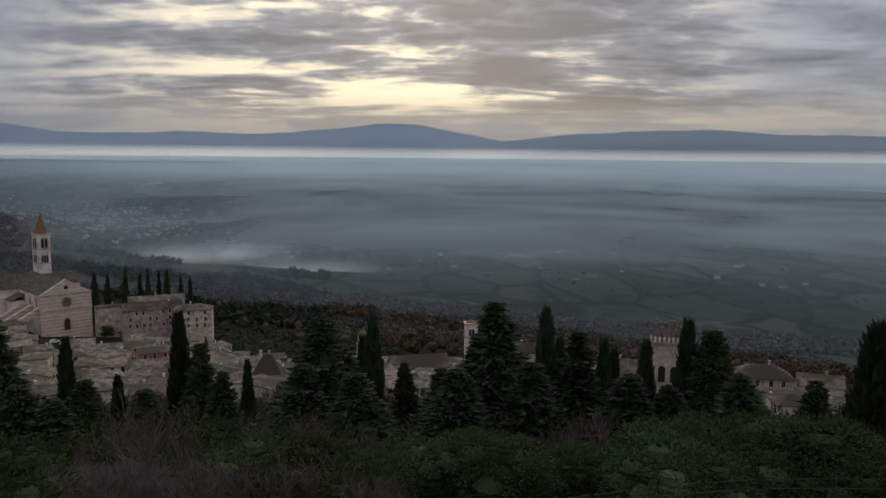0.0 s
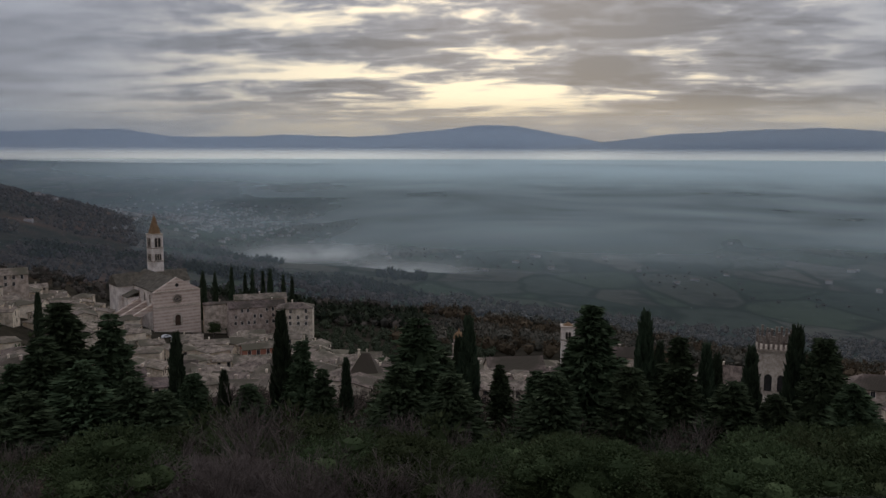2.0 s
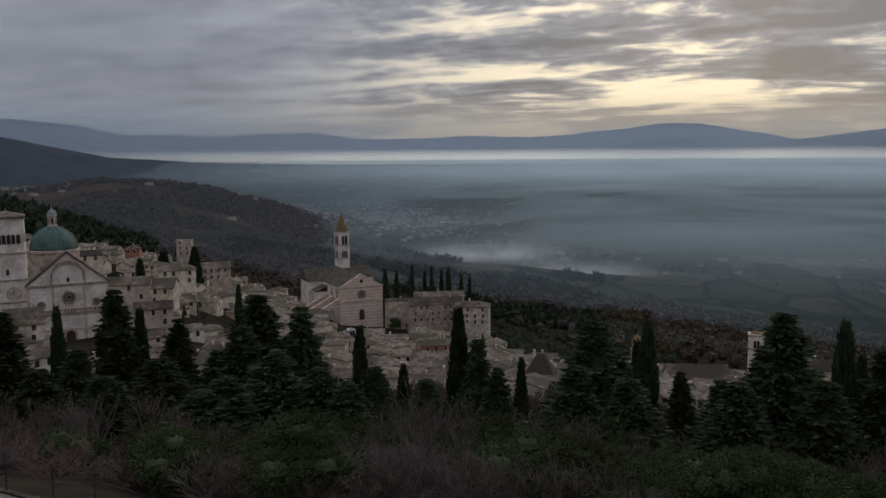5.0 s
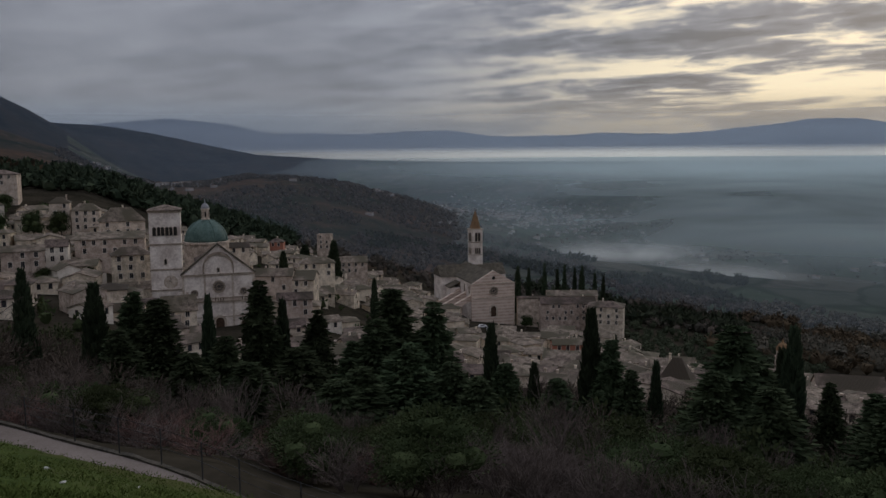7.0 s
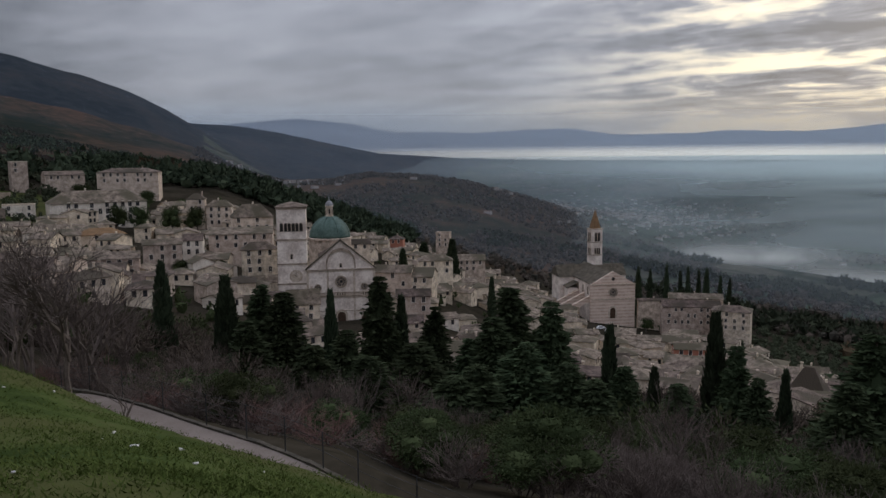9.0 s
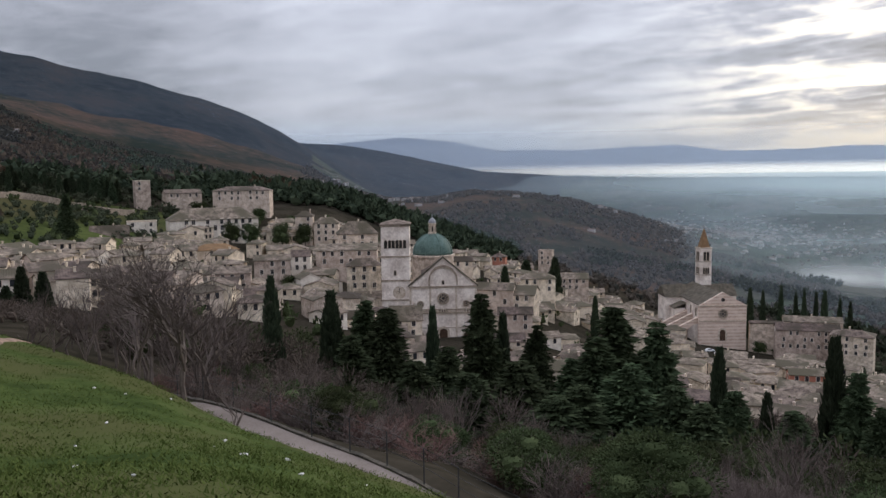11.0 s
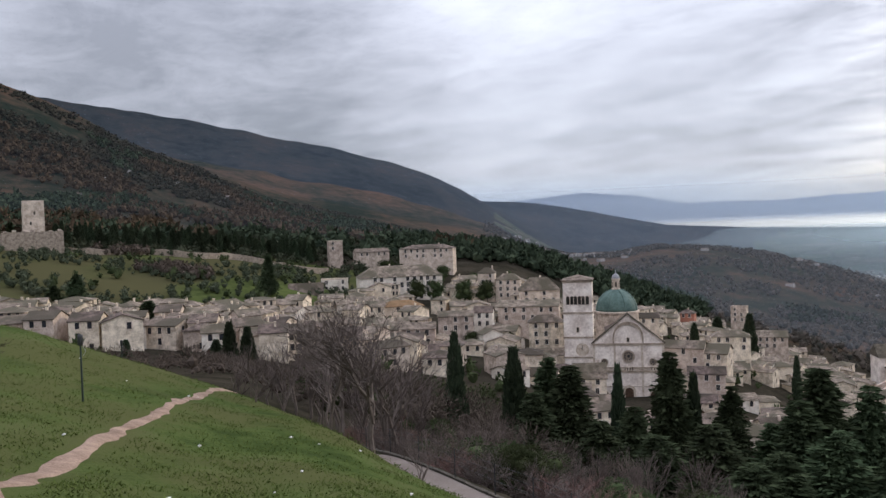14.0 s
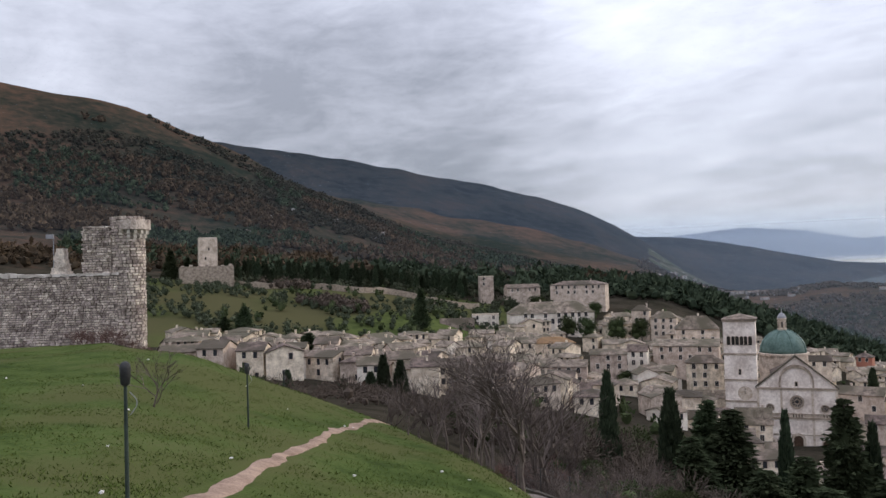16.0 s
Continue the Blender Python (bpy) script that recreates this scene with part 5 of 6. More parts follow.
def battlement_tower():
    """A ruined square tower: twin arches, a corbel table and tall broken merlons."""
    ob = anchor("ruined_tower")
    h = 3.5
    bm = bmesh.new()
    box(bm, -h, h, -h, h, -8, 19.4)
    part("shaft", bm, trim_stone, ob)
    for s in (-1, 1):
        arched_opening(ob, s * 1.35, 10.6, 1.6, 3.8, -h, surround=0.25)
    bm = bmesh.new()
    box(bm, -h - 0.4, h + 0.4, -h - 0.4, h + 0.4, 19.4, 20.0)
    part("corbel_table", bm, trim_dark, ob)
    r = random.Random(4)
    for k in range(8):
        for y in (-h - 0.3, h - 0.3):
            bm = bmesh.new()
            x = -h - 0.3 + k * (2 * h + 0.1) / 7
            z = 20.0 + r.uniform(2.6, 3.8)
            box(bm, x, x + 0.45, y, y + 0.5, 20.0, z)
            box(bm, x - 0.06, x + 0.5, y - 0.06, y + 0.56, z, z + r.uniform(0.1, 0.35))
            part("merlon", bm, ruin_dark, ob)
    bm = bmesh.new()
    box(bm, -h - 0.3, h + 0.3, -h - 0.15, -h + 0.15, 21.2, 21.8)
    part("parapet_band", bm, ruin_dark, ob)
    return ob


p = spot(-15.9, 193)
c = battlement_tower()
c.matrix_basis = pose(p.x, p.y, EYE - 62.5, 0, 0, -15.9 + 4)
tagged(c, "ruined pale stone tower with twin arches and broken merlons", "tower")

p = spot(-2.15, 312)
c = spire_tower(2.5, 19.5, 1.6, [(15.2, 2, 0.9, 2.6)], stone_pink, roof_warm, "small_bell_tower")
c.matrix_basis = pose(p.x, p.y, EYE - 85.5, 0, 0, 2)
tagged(c, "small stone bell tower with twin arches and tiled cap", "tower")

ob = anchor("domed_turret")
bm = bmesh.new()
lathe(bm, [(2.3, -10), (2.3, 8), (2.6, 8.1), (2.6, 8.5), (2.0, 8.6), (2.0, 10.6)], 10)
part("drum", bm, stone, ob)
bm = bmesh.new()
lathe(bm, [(2.2, 10.6), (2.0, 11.6), (1.3, 12.7), (0.4, 13.3), (0.15, 14.2), (0.03, 14.8)], 10)
part("cap", bm, roof_warm, ob)
for k in range(6):
    t = math.pi * k / 3
    arched_opening(ob, 2.3 * math.sin(t), 4.5, 0.8, 2.4, -2.3 * math.cos(t), turn=math.degrees(t), surround=0.1)
p = spot(5.6, 300)
ob.matrix_basis = pose(p.x, p.y, EYE - 79.5)
tagged(ob, "small round stone turret with a rusty domed cap", "tower")

# ---- the small fort on its ridge, with a long wall running down from it ----
ob = anchor("small_fort")
bm = bmesh.new()
box(bm, -4.7, 4.7, -4.7, 4.7, -4, 22.0)
part("keep", bm, plaster, ob, "plain square stone keep")
bm = bmesh.new()
box(bm, -14.5, 12.5, -9, -7.5, -8, 6.6)
box(bm, -14.5, -13, -7.5, 9, -8, 6.2)
box(bm, 11, 12.5, -7.5, 9, -8, 7.0)
part("curtain_wall", bm, trim_dark, ob)
r = random.Random(8)
for k in range(7):
    bm = bmesh.new()
    x = -14 + k * 4.0
    box(bm, x, x + 1.6, -9, -7.8, 6.6, 6.9 + r.uniform(0, 0.7))
    part("merlon", bm, stone, ob)
for x, z in ((0.3, 15.0), (-1.5, 10.0)):
    arched_opening(ob, x, z, 0.8, 1.6, -4.7, surround=0.12)
p = spot(83.6, 452)
ob.matrix_basis = pose(p.x, p.y, EYE + 0.6, 0, 0, 88)
tagged(ob, "small ruined stone fort with a square keep", "fort")
verts, faces = [], []
bs = np.arange(82.0, 64.5, -0.5)
for i, b in enumerate(bs):
    g = ground_at(b, 448 + 6 * math.sin(b))
    u = g.normalized() * 0.5
    top = g.z + 3.2 + 1.2 * noise.noise(Vector((b * 1.3, 0, 0)))
    verts += [(g.x - u.x, g.y - u.y, g.z - 4), (g.x - u.x, g.y - u.y, top), (g.x + u.x, g.y + u.y, top), (g.x + u.x, g.y + u.y, g.z - 4)]
for i in range(len(bs) - 1):
    for k in range(4):
        faces.append((4 * i + k, 4 * i + (k + 1) % 4, 4 * i + 4 + (k + 1) % 4, 4 * i + 4 + k))
tagged(raw_object("town_wall", verts, faces, trim_dark), "long grey stone town wall along the ridge", "wall", kind="structure")

# ---- castle wall and turret at the top of the grass ----
rubble = surface("rubble_stone", (0.22, 0.175, 0.148), (0.64, 0.545, 0.465), 1.5, 7.0, bump=0.6, per_object=0.3, dist=0.03)
mortar = surface("grey_mortar", (0.10, 0.083, 0.072), (0.19, 0.16, 0.14), 1.0, 10.0)
coping = surface("pale_coping", (0.40, 0.35, 0.30), (0.58, 0.53, 0.47), 1.0, 10.0)
STONES = []
for k in range(10):
    r = random.Random(900 + k)
    bm = bmesh.new()
    v = box(bm, -0.5, 0.5, -0.5, 0.5, -0.5, 0.5)
    for q in v:
        q.co += Vector((r.uniform(-0.07, 0.07), r.uniform(-0.15, 0.15), r.uniform(-0.1, 0.1)))
        if q.co.y < 0:
            q.co.x *= 0.9
            q.co.z *= 0.86
    me = bpy.data.meshes.new("stone")
    bm.to_mesh(me), bm.free()
    me.materials.append(rubble)
    STONES.append(me)
laid = [0]
rest = []


def lay(parent, m, w, h, dep):
    """One stone of a wall, of its own up to 300, joined into the rest past that."""
    s = m @ Matrix.Diagonal((w, dep, h, 1))
    if laid[0] < 300:
        o = new("stone", STONES[int(rng.integers(10))])
        o.parent = parent
        o.matrix_basis = s
        laid[0] += 1
    else:
        rest.append((s, STONES[int(rng.integers(10))]))


def course_face(parent, x0, x1, y, z0, z1, place, course=0.175):
    """Courses of rough stones on a flat face that looks towards -y."""
    z = z0
    while z < z1:
        h = course * rng.uniform(0.8, 1.25)
        x = x0 - rng.uniform(0, 0.2)
        while x < x1:
            w = rng.uniform(0.14, 0.34) * rng.choice([1, 1, 1.8])
            e = min(x + w, x1)
            if e - x > 0.08:
                lay(parent, place @ pose((x + e) / 2, y + rng.uniform(-0.03, 0.03), z + h / 2), e - x - 0.02, h - 0.02, 0.24)
            x += w
        z += h


def join_rest(parent):
    verts, faces = [], []
    for m, me in rest:
        n = len(verts)
        verts += [tuple(m @ q.co) for q in me.vertices]
        faces += [tuple(i + n for i in f.vertices) for f in me.polygons]
    ob = raw_object("stonework", verts, faces, rubble_joined, None, False, parent)
    tagged(ob, kind="stuff")
    rest.clear()


rubble_joined = rubble.copy()
t = rubble_joined.node_tree
info = [n for n in t.nodes if n.bl_idname == "ShaderNodeObjectInfo"][0]
geo = node(t, "ShaderNodeNewGeometry")
for lk in list(t.links):
    if lk.from_node == info:
        link(t, geo.outputs["Random Per Island"], lk.to_socket)

castle = anchor("castle_turret")
A, B = spot(88.0, 64), spot(103, 72)
base_z = EYE - 4.4
run = (B - A)
turn = math.degrees(math.atan2(run.y, run.x))
# local x runs from the turret along the wall, -y looks at the meadow
place = Matrix.Translation((A.x, A.y, base_z)) @ Matrix.Rotation(math.atan2(-run.y, -run.x), 4, "Z")
long = run.length
castle.matrix_basis = Matrix.Identity(4)
wall = anchor("castle_wall")
bm = bmesh.new()
vs = box(bm, -long, -1.5, 0.1, 1.2, -2.5, 5.0)
for q in bm.verts:
    q.co = place @ q.co
part("core", bm, mortar, wall)
bm = bmesh.new()
vs = box(bm, -4.1, -1.8, 0.5, 3.4, -2.5, 8.5)
lathe(bm, [(1.13, -2.5), (1.10, 9.15)], 14, -1.15, 1.2)
for q in bm.verts:
    q.co = place @ q.co
part("core", bm, mortar, castle)


def turret_stones():
    z = -0.6
    while z < 9.2:
        h = 0.22 * rng.uniform(0.85, 1.2)
        a = -2.9 + rng.uniform(0, 0.3)
        while a < 0.6:
            w = rng.uniform(0.24, 0.5)
            c = a + w / 2 / 1.15
            rr = 1.13 + rng.uniform(-0.02, 0.03)
            lay(castle, place @ pose(-1.15 + rr * math.cos(c), 1.2 + rr * math.sin(c), z + h / 2, 0, 0, math.degrees(c) + 90), w - 0.02, h - 0.02, 0.2)
            a += w / 1.15
        z += h


turret_stones()
course_face(castle, -4.1, -2.1, 0.45, 4.6, 8.5, place)
join_rest(castle)
tagged(castle, "ruined grey stone castle turret with corbels on its rim", "castle")
# corbels and the broken rim of the turret
for k in range(6):
    bm = bmesh.new()
    a = -1.25 + k * 0.36
    m = place @ pose(-1.15, 1.2, 0, 0, 0, math.degrees(a))
    for j in range(3):
        for q in box(bm, 1.05, 1.22 + 0.14 * j, -0.11, 0.11, 7.4 + 0.3 * j, 7.68 + 0.3 * j):
            q.co = m @ q.co
    part("corbel", bm, coping, castle)
bm = bmesh.new()
for k in range(11):
    a = -1.5 + k * 0.24
    m = place @ pose(-1.15, 1.2, 0, 0, 0, math.degrees(a))
    for q in box(bm, 1.0, 1.62, -0.19, 0.19, 8.32, 8.75 + 0.35 * abs(noise.noise(Vector((k * 0.7, 2, 0)))) + 0.25):
        q.co = m @ q.co
part("rim", bm, rubble, castle, "broken rim of yellowish lichened stone")
laid[0] = 0
course_face(wall, -long, -1.6, 0.1, -0.9, 4.9, place)
join_rest(wall)
for k in range(int(long / 0.6) + 1):
    x = -long + k * 0.6
    bm = bmesh.new()
    hgt = 0.22 + 0.22 * max(0, noise.noise(Vector((x * 0.35, 7, 0)))) 
    for q in box(bm, x, x + 0.57, -0.08, 1.3, 4.95, 4.95 + hgt):
        q.co += Vector((rng.uniform(-0.05, 0.05), rng.uniform(-0.05, 0.05), rng.uniform(-0.06, 0.06)))
        q.co = place @ q.co
    if x < -1.9:
        part("coping_stone", bm, coping, wall)
# broken stump of masonry on the wall
bm = bmesh.new()
for k in range(7):
    w = 0.62 - 0.07 * k
    for q in box(bm, -5.75 - w + rng.uniform(-0.1, 0.1), -5.75 + w + rng.uniform(-0.1, 0.1), 0.1, 1.0, 5.1 + 0.28 * k, 5.37 + 0.28 * k):
        q.co = place @ q.co
part("stump", bm, rubble, wall)
tagged(wall, "weathered rubble stone castle wall with pale coping stones", "wall")
for b, d, h in ((91.6, 60.5, 1.9), (90.6, 60, 1.6), (89.7, 60.2, 2.1), (88.8, 60.4, 1.7), (87.9, 61.5, 1.6), (86.6, 58, 1.3)):
    bush = bare(h, 0.8, "bare_bush", twig_red, 7, 3, int(b * 10), 4)
    g = ground_at(b, d)
    bush.matrix_basis = pose(g.x, g.y, g.z - 0.05)
    tagged(bush, "brown leafless bush at the foot of the castle wall", "shrub", "bushes under the wall")
# floodlight on the wall
lamp = anchor("floodlight")
bm = bmesh.new()
sweep(bm, [place @ Vector((-6.3, 0.5, 5.0)), place @ Vector((-6.3, 0.5, 7.9))], [0.035, 0.035], 6)
part("pole", bm, lead, lamp)
bm = bmesh.new()
for q in box(bm, -6.75, -6.25, 0.25, 0.5, 7.8, 8.1):
    q.co = place @ q.co
part("lamp_head", bm, lead, lamp)
tagged(lamp, "grey floodlight on a thin pole above the wall", "lamp")

# ---- lamps on the grass ----


def meadow_lamp(b, d, top, s=1.0):
    g = ground_at(b, d)
    h = EYE + d * math.tan(radians(top)) - g.z
    ob = anchor("garden_lamp", pose(g.x, g.y, g.z, 0, 0, b))
    bm = bmesh.new()
    sweep(bm, [Vector((0, 0, -0.2)), Vector((0, 0, h * 0.5)), Vector((0.0, 0, h - 0.3 * s))], [0.034 * s, 0.030 * s, 0.026 * s], 8)
    part("post", bm, green_paint, ob, smooth_faces=True)
    bm = bmesh.new()
    lathe(bm, [(0.03 * s, h - 0.38 * s), (0.07 * s, h - 0.34 * s), (0.085 * s, h - 0.10 * s), (0.07 * s, h - 0.03 * s), (0.02 * s, h)], 10)
    part("lamp_head", bm, iron, ob, smooth_faces=True)
    bm = bmesh.new()
    sweep(bm, [Vector((0.05 + 0.09 * math.sin(k / 8 * math.pi), 0, h - 0.4 - 0.3 * k / 8)) for k in range(9)], [0.008] * 9, 4)
    part("cable", bm, lead, ob)
    return tagged(ob, "dark slim lamp post standing in the grass", "lamp", "lamps on the meadow")


meadow_lamp(89.2, 11.5, -5.1, 0.85)
meadow_lamp(81.3, 27.8, -5.7)
meadow_lamp(78.8, 56, -6.3)

# ---- kerb and railing on the outer side of the lane ----
kerb_stone = surface("mossy_kerb", (0.030, 0.027, 0.020), (0.100, 0.085, 0.066), 1.2, 9.0)
rail = anchor("lane_railing")
line = []
for i, p in enumerate(ROAD_LINE):
    q = (ROAD_LINE[min(i + 1, len(ROAD_LINE) - 1)] - ROAD_LINE[max(i - 1, 0)])
    s = Vector((q.y, -q.x, 0)).normalized()
    out = p + s * 1.26
    inn = p - s * 1.26
    pick = out if out.xy.length > inn.xy.length else inn
    line.append(Vector((pick.x, pick.y, p.z + EYE)))
verts, faces = [], []
for i, p in enumerate(line):
    u = Vector((p.x, p.y, 0)).normalized() * 0.16
    t = p.z + 0.07 + 0.05 * noise.noise(p * 1.7) + 0.2 * smooth(60, 64, polar(p.x, p.y)[0])
    verts += [(p.x - u.x, p.y - u.y, p.z - 1.0), (p.x - u.x, p.y - u.y, t), (p.x + u.x, p.y + u.y, t), (p.x + u.x, p.y + u.y, p.z - 1.5)]
for i in range(len(line) - 1):
    for k in range(3):
        faces.append((4 * i + k, 4 * i + k + 1, 4 * i + k + 5, 4 * i + k + 4))
tagged(raw_object("lane_kerb", verts, faces, kerb_stone), "low rubble stone kerb beside the lane", "kerb", kind="structure")
for zz in (0.62, 0.95, 1.25):
    bm = bmesh.new()
    sweep(bm, [p + Vector((0, 0, zz)) for p in line if polar(p.x, p.y)[0] < 64], [0.009] * sum(polar(p.x, p.y)[0] < 64 for p in line), 4)
    part("rail", bm, iron, rail)
for i, p in enumerate(line):
    if i % 6 == 0 and polar(p.x, p.y)[0] < 64:
        bm = bmesh.new()
        box(bm, -0.016, 0.016, -0.016, 0.016, 0.0, 1.27)
        post = part("post", bm, iron, rail)
        post.location = p
tagged(rail, "thin dark metal railing along the lane", "railing")

# ---- loose stones, tufts ----
for k in range(34):
    b, d = rng.uniform(48, 98), rng.uniform(9, 46)
    if d > np.interp(b, [48, 57, 63, 72, 98], [19, 23, 31, 44, 46]):
        continue
    p = ground_at(b, d)
    bm = bmesh.new()
    bmesh.ops.create_icosphere(bm, subdivisions=1, radius=rng.uniform(0.02, 0.06))
    for q in bm.verts:
        q.co = Vector((q.co.x * 1.5, q.co.y, q.co.z * 0.7)) * rng.uniform(0.75, 1.25)
    ob = mesh_object("loose_stone", bm, white_stone)
    ob.matrix_basis = pose(p.x, p.y, p.z + 0.02, 0, 0, rng.uniform(0, 360))
    tagged(ob, "small white stone lying in the grass", "stone", "stones in the grass")

blade = leafy("grass_blades", (0.050, 0.076, 0.018), (0.096, 0.122, 0.036), 0.05)
tuft_p, tuft_n = [], 0
lane = sorted((polar(p.x, p.y) for p in ROAD_LINE))
PL = smooth_line(PATH, 12)
while tuft_n < 30000:
    b, d = rng.uniform(38, 102), 5 + 52 * rng.uniform() ** 1.5
    if d > np.interp(b, [q[0] for q in lane], [q[1] for q in lane]) - 2.0:
        continue
    p = spot(b, d)
    if noise.noise(p * 0.45) + 0.35 * noise.noise(p * 2.0) < rng.uniform(-0.5, 0.35):
        continue
    if min((p - q).length_squared for q in PL) < 0.25:
        continue
    p.z = height(p.x, p.y)
    tuft_p.append(p)
    tuft_n += 1
pp = np.array([tuple(p) for p in tuft_p])
pp = np.repeat(pp, 4, 0) + rng.normal(size=(len(pp) * 4, 3)) * np.array([0.10, 0.10, 0])
nn = len(pp)
ang = rng.uniform(0, 2 * np.pi, nn)
hh = rng.uniform(0.015, 0.055, nn)
ww = rng.uniform(0.010, 0.022, nn)
v = np.empty((nn, 3, 3))
side = np.stack([np.cos(ang), np.sin(ang), np.zeros(nn)], 1) * ww[:, None]
v[:, 0], v[:, 1] = pp - side, pp + side
v[:, 2] = pp + np.stack([rng.normal(size=nn) * 0.05, rng.normal(size=nn) * 0.05, hh], 1)
v[:, :2, 2] -= 0.02
ob = leaf_part("grass_tufts", v.reshape(-1, 3), blade, None)
tagged(ob, "short tufts of green winter grass", "grass", kind="stuff")

# ---- woods, olive groves and farms in the distance ----


def wood(name, b0, b1, d0, d1, count, size, mat, label, keep=None, tall=1.0, category="trees", sprays=22, spray=0.30, heart=0.72, thin=1.0):
    """Many small crowns as one mass: each a dark heart inside a ragged ball of leaf sprays."""
    verts, faces = [], []
    bm = bmesh.new()
    bmesh.ops.create_icosphere(bm, subdivisions=1, radius=1.0)
    ico = np.array([tuple(q.co) for q in bm.verts])
    tri = [tuple(q.index for q in f.verts) for f in bm.faces]
    bm.free()
    k = 0
    tries = 0
    while k < count and tries < count * 6:
        tries += 1
        b = rng.uniform(b0, b1)
        d = math.sqrt(rng.uniform(d0 * d0, d1 * d1))
        p = spot(b, d)
        if keep and not keep(b, d, p):
            continue
        k += 1
        s = size * rng.uniform(0.55, 1.4)
        mid = np.array([p.x, p.y, height(p.x, p.y) + s * 0.45 * tall])
        shape = np.array([0.55, 0.55, 0.62 * tall]) * s
        n = len(verts)
        verts += [tuple(q) for q in mid + ico * shape * heart * (1 + 0.2 * rng.normal(size=(len(ico), 1)))]
        faces += [(i + n, j + n, l + n) for i, j, l in tri]
        out = rng.normal(size=(sprays, 3))
        out /= np.linalg.norm(out, axis=1)[:, None]
        out[:, 2] = np.abs(out[:, 2])
        n = len(verts)
        verts += [tuple(q) for q in leaves(mid + out * shape * rng.uniform(0.6, 1.0, (sprays, 1)), out, spray * s, 0.8, thin=thin)]
        faces += [(i, i + 1, i + 2) for i in range(n, n + 3 * sprays, 3)]
    ob = raw_object(name, verts, faces, mat)
    return tagged(ob, label, category, kind="stuff")


def patchy(scale, cut, seed=0):
    return lambda b, d, p: noise.noise(p * scale + Vector((seed, 0, 0))) > cut


scrub_leaf = leafy("brown_scrub", (0.050, 0.040, 0.031), (0.120, 0.094, 0.076), 0.2)
orange_leaf = leafy("russet_oakwood", (0.042, 0.032, 0.023), (0.090, 0.060, 0.040), 0.2)
pine_leaf = leafy("pinewood", (0.020, 0.028, 0.018), (0.054, 0.066, 0.040), 0.2)
wood("pine_wood", 39, 60, 500, 720, 1700, 7.5, pine_leaf, "dark evergreen wood on the hill behind the town", lambda b, d, p: b + (d - 500) * 0.02 > 41 and d > np.interp(b, [39, 50, 60], [470, 520, 560]))
hill_leaf = leafy("winter_hillside_wood", (0.040, 0.042, 0.034), (0.125, 0.104, 0.082), 0.2)
wood("mixed_wood", 6, 54, 470, 2000, 5600, 5.6, hill_leaf, "grey-brown winter woods falling to the valley", lambda b, d, p: d < np.interp(b, [6, 10, 18, 28, 36, 44], [760, 800, 950, 1500, 2000, 2000]) and d > np.interp(b, [6, 20, 30, 44], [420, 480, 520, 640]) and noise.noise(p * 0.008) > -0.25 + 0.2 * smooth(900, 1600, d), sprays=26, spray=0.22)
wood("autumn_trees", -28, 10, 370, 640, 260, 6.5, orange_leaf, "rust-brown oaks below the town", patchy(0.01, 0.05, 12), sprays=40, spray=0.2)
wood("lower_wood", -45, 8, 390, 820, 2300, 5.5, hill_leaf, "brown winter woods below the town", lambda b, d, p: noise.noise(p * 0.008) > -0.25, sprays=36, spray=0.2)
wood("dark_wood", 8, 34, 480, 1120, 800, 7.0, pine_leaf, "dark evergreens among the winter woods", patchy(0.007, 0.15, 4))
wood("russet_wood", 55, 102, 560, 1330, 3200, 8.0, orange_leaf, "russet oak woods on the lower mountain slope", patchy(0.006, -0.05, 9))
wood("slope_wood", 50, 102, 520, 1330, 2400, 8.0, pine_leaf, "dark evergreen patches on the mountain slope", patchy(0.005, 0.10, 2))
mountain_leaf = leafy("mountain_wood", (0.024, 0.028, 0.020), (0.062, 0.052, 0.038), 0.1)
wood("upper_wood", 60, 104, 1100, 1430, 3600, 7.0, mountain_leaf, "dense winter woods on the mountain", patchy(0.004, -0.15, 5), 0.7, sprays=14)
wood("meadow_hedges", 62, 90, 300, 450, 420, 4.2, scrub_leaf, "brown-green hedges and scrub on the meadow slope", patchy(0.016, 0.22, 15), sprays=60, spray=0.16)
wood("olive_grove", 62, 98, 300, 450, 760, 2.7, olive_leaf, "grey-green olive trees on the meadow slope", patchy(0.02, -0.1, 6), sprays=60, spray=0.18)
wood("olive_terrace", 60, 84, 455, 600, 600, 4.2, olive_leaf, "grey-green olive terraces above the wall")
wood("hedgerows", -60, 32, 1100, 3600, 2400, 5.0, wood_leaf, "dark hedges and trees scattered over the plain", patchy(0.006, 0.05, 3), 0.6, sprays=8)
wood("brown_scrub", -34, 67, 78, 190, 1300, 3.6, scrub_leaf, "brown leafless scrub on the slope above the town", lambda b, d, p: d > np.interp(b, [-34, 40, 57, 66, 78], [80, 80, 78, 84, 100]) and d < np.interp(b, [-34, 15, 40, 58, 67], [175, 165, 185, 190, 120]) and noise.noise(p * 0.03) > -0.35, 1.15, sprays=230, spray=0.15, heart=0.3, thin=0.2)
wood("crest_scrub", 62, 82, 70, 165, 190, 2.4, scrub_leaf, "low brown scrub behind the grassy crest", lambda b, d, p: d > np.interp(b, [62, 70, 82], [70, 74, 84]), 1.0, sprays=200, spray=0.15, heart=0.3, thin=0.2)
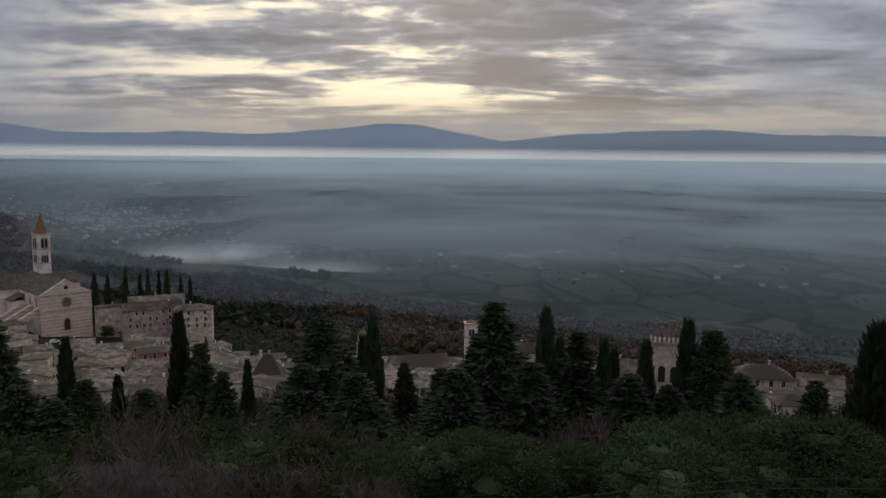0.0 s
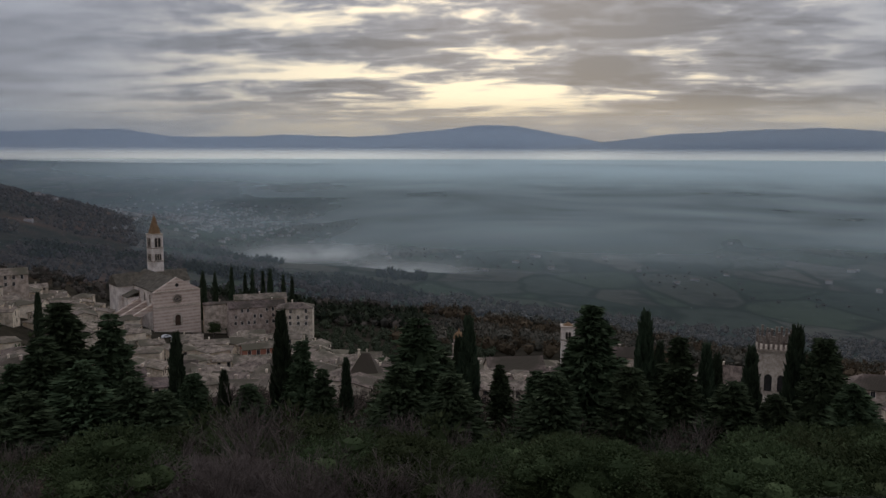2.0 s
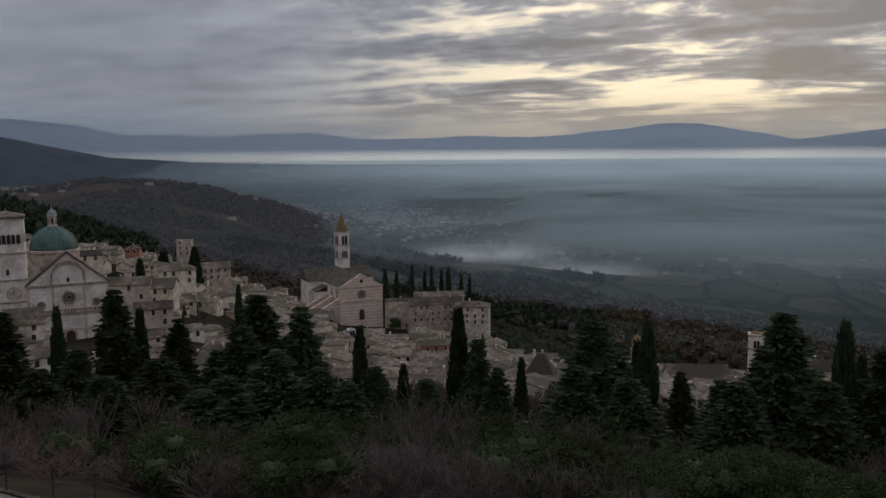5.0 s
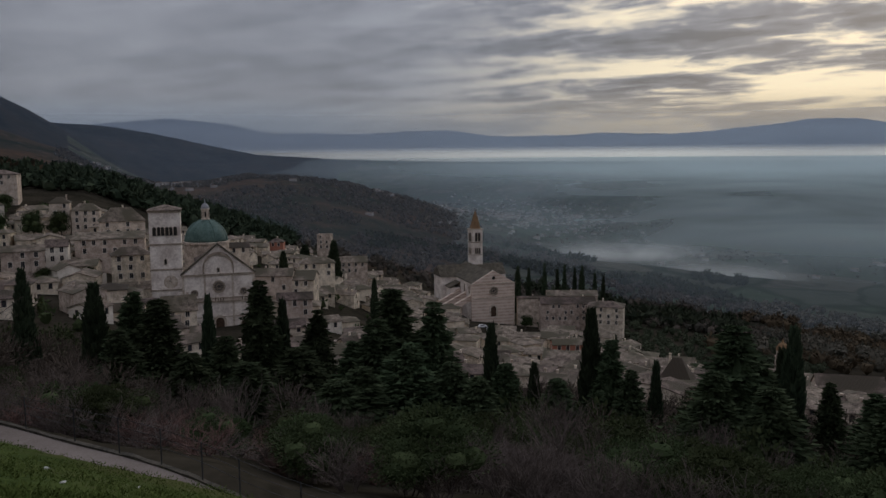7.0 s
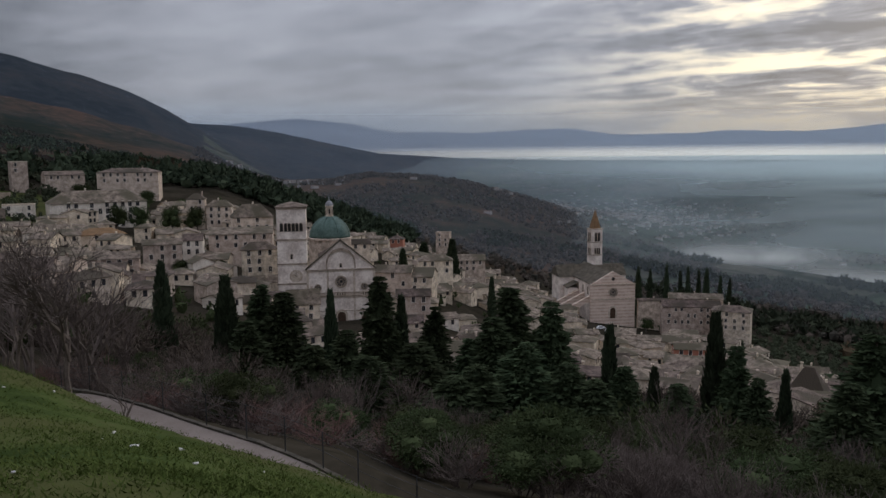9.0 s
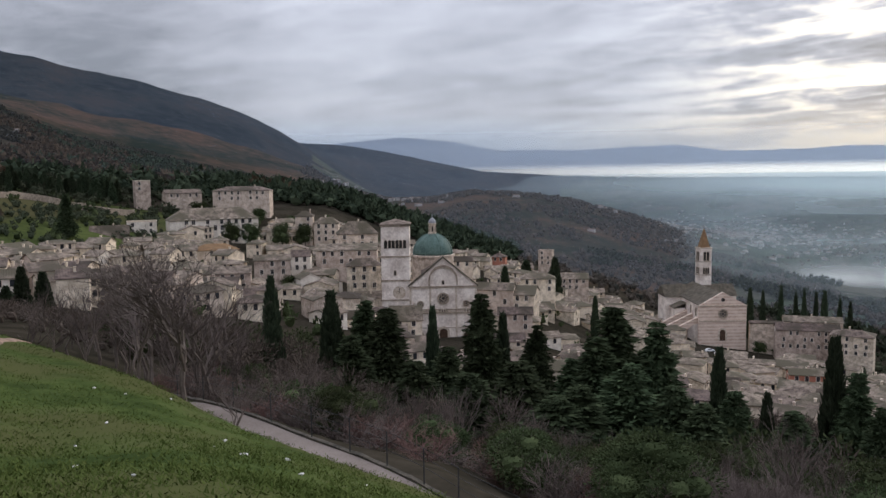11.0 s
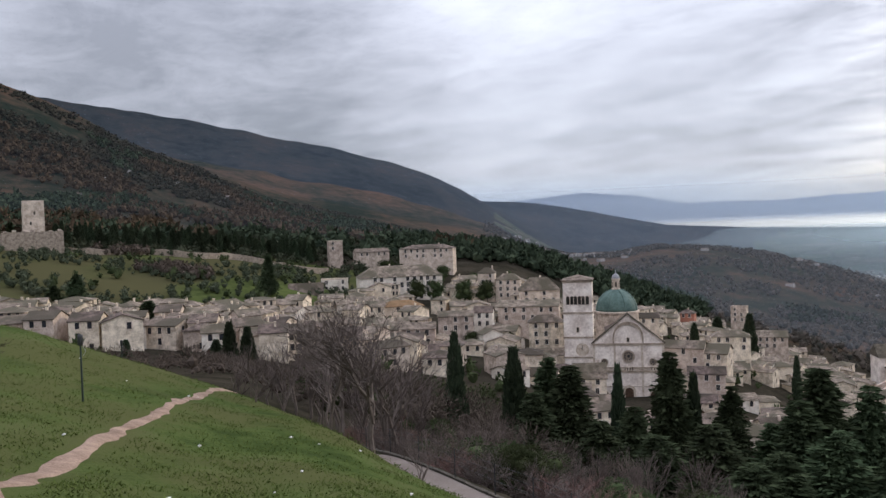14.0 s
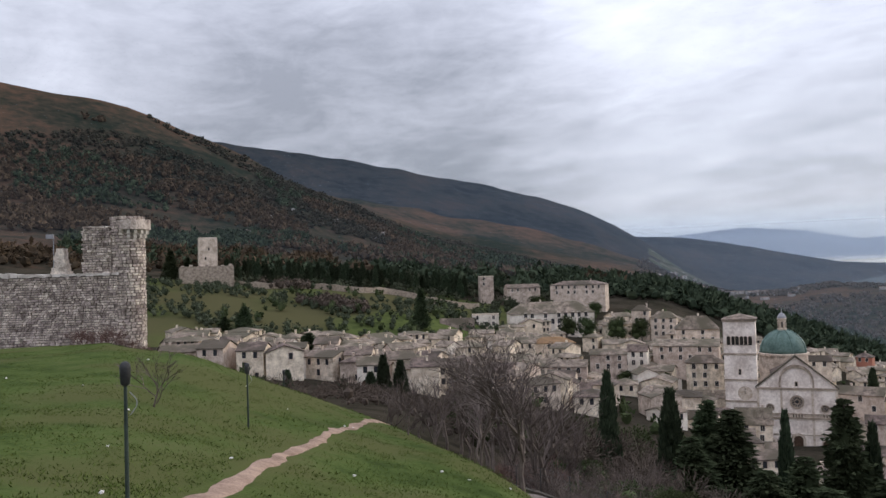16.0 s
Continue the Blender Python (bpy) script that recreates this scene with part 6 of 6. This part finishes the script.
wood("green_scrub", -34, 66, 66, 190, 260, 4.2, oak_leaf, "dark evergreen scrub on the slope above the town", lambda b, d, p: noise.noise(p * 0.03 + Vector((5, 5, 0))) > 0.05, 1.15, sprays=260, spray=0.085, heart=0.55)
wood("terrace_gardens", 3, 20, 300, 480, 420, 3.2, olive_leaf, "dark olive and garden trees on the terraces below the convent", lambda b, d, p: footprint_free(p.x, p.y, 1.0), sprays=60, spray=0.18)
wood("town_bushes", 20, 84, 215, 470, 240, 3.2, oak_leaf, "dark evergreen bushes between the houses", lambda b, d, p: footprint_free(p.x, p.y, 1.0))

# cypresses in the town, on the meadow and along the ridge
for b, d, e, w in ((71.9, 190, -5.6, 3.2), (72.8, 185, -6.7, 2.8), (74.7, 180, -7.1, 2.8), (70.7, 195, -6.0, 3.4), (78.5, 190, -6.3, 2.4), (39.9, 360, -6.7, 4), (36.4, 400, -6.1, 6), (33.6, 330, -8.8, 3), (38.4, 430, -6.3, 6),
                   (78.9, 240, -4.9, 3), (23.4, 470, -8.0, 4), (22.6, 486, -8.1, 3), (21.5, 480, -7.8, 3.4), (20.6, 490, -8.2, 3), (20.1, 486, -7.9, 3), (19.4, 500, -8.1, 3), (18.9, 480, -8.0, 4), (18.0, 490, -8.4, 3), (17.4, 480, -8.6, 3)):
    h = top_to_height(b, d, e)
    plant(cypresses[0], b, d, h / 14, w / 2.7, "dark cypress standing among the houses", "tree", "cypresses of the town")
for k in range(66):
    b = 66 + k * 0.25 + rng.uniform(-0.12, 0.12)
    plant(cypresses[0], b, 478 + rng.uniform(-8, 22), rng.uniform(0.55, 1.05), rng.uniform(1.1, 1.8), "dark cypress in the row along the ridge", "tree", "cypress row on the ridge")
for b, d, e, w in ((81.3, 330, -1.8, 9), (82.6, 325, -2.5, 8), (69.1, 360, -1.0, 10), (77.0, 285, -3.8, 14), (86.0, 470, 2.1, 12), (84.9, 470, 1.6, 10)):
    h = top_to_height(b, d, e)
    plant(firs[0], b, d, h / 14, w / 6.8, "broad dark evergreen on the meadow slope", "tree", "evergreens on the meadow")
for b, d, h, w in ((59.0, 385, 11, 12), (57.7, 386, 11, 12), (55.5, 382, 12, 13), (53.9, 381, 12, 13), (61.0, 470, 9, 16), (57.0, 462, 9, 13), (55.0, 296, 6, 8), (52.4, 300, 6, 8), (59.6, 260, 6, 7), (22.8, 400, 7, 9)):
    plant(oaks[0], b, d, h / 5, w / 6.4, "rounded dark evergreen tree between the houses", "tree", "evergreens of the town")

# farms and villages far off
def far_houses(name, count, where, label):
    """Small gabled houses too far off to tell apart, pale walls under dull roofs."""
    verts, faces, index = [], [], []
    for k in range(count):
        b, d = where()
        if d < 850:
            continue
        g = ground_at(b, d)
        w, dp, h = rng.uniform(6, 13), rng.uniform(5, 8), rng.uniform(2.0, 4.5)
        m = pose(g.x, g.y, g.z, 0, 0, rng.uniform(0, 180))
        n = len(verts)
        for x, y, z in ((-1, -1, -2), (1, -1, -2), (1, 1, -2), (-1, 1, -2), (-1, -1, h), (1, -1, h), (1, 1, h), (-1, 1, h), (-1, 0, h + 1.8), (1, 0, h + 1.8)):
            verts.append(tuple(m @ Vector((x * w / 2, y * dp / 2, z))))
        faces += [tuple(n + i for i in f) for f in ((0, 1, 5, 4), (2, 3, 7, 6), (1, 2, 6, 9, 5), (3, 0, 4, 8, 7), (4, 5, 9, 8), (6, 7, 8, 9))]
        index += [0, 0, 0, 0, 1, 1]
    tagged(raw_object(name, verts, faces, [far_wall, far_roof], index), label, "houses", kind="stuff")


far_wall = surface("far_plaster", (0.20, 0.19, 0.18), (0.40, 0.375, 0.345), 0.02, 0.1, bump=0)
far_roof = surface("far_tiles", (0.10, 0.075, 0.06), (0.19, 0.145, 0.12), 0.02, 0.1, bump=0)
far_houses("plain_town", 620, lambda: (rng.normal(25, 5.0), abs(rng.normal(2250, 380))), "hazy town spread over the edge of the plain")
far_houses("hill_villages", 120, lambda: (rng.normal(47.0, 2.4), rng.normal(1720, 170)), "pale hamlets on the slopes below the mountain")
far_houses("far_farmhouses", 130, lambda: (rng.uniform(-35, 25), rng.uniform(1150, 3300)), "tiny pale farmhouses scattered over the valley")
far_houses("slope_farms", 26, lambda: (rng.uniform(56, 82), rng.uniform(860, 1300)), "single pale farmhouses on the mountain slope")
wood("plain_trees", 6, 42, 1400, 3000, 2600, 6.0, hill_leaf, "dark trees between the houses of the plain", patchy(0.006, -0.05, 7), 0.7, sprays=8)


def car(b, d, turn):
    """A small parked car: body, cabin, glass and four wheels."""
    g = ground_at(b, d)
    ob = anchor("parked_car", pose(g.x, g.y, g.z + 0.05, 0, 0, turn))
    bm = bmesh.new()
    prism(bm, [(-2.0, 0.3), (2.0, 0.3), (2.05, 0.7), (1.9, 0.95), (1.0, 1.0), (0.5, 1.45), (-1.2, 1.48), (-1.85, 1.0), (-2.05, 0.8)], -0.8, 0.8)
    part("body", bm, white_paint, ob)
    for y in (-0.81, 0.81):
        bm = bmesh.new()
        prism(bm, [(0.85, 1.0), (0.45, 1.38), (-1.1, 1.40), (-1.5, 1.02)][::-1], y - 0.01, y + 0.01)
        part("side_window", bm, glass_dark, ob)
    for x in (-1.25, 1.25):
        for y in (-0.75, 0.75):
            bm = bmesh.new()
            prism(bm, circle(0.32, x, 0.32, 12), y - 0.1, y + 0.1)
            part("wheel", bm, iron, ob)
    return tagged(ob, "small white car parked on the church square", "car", "cars on the square")


car(25.3, 386, 60)
car(25.9, 390, 50)
car(63.0, 372, 155)

for q in (cypresses[0], firs[0], oaks[0]):
    discard(q)
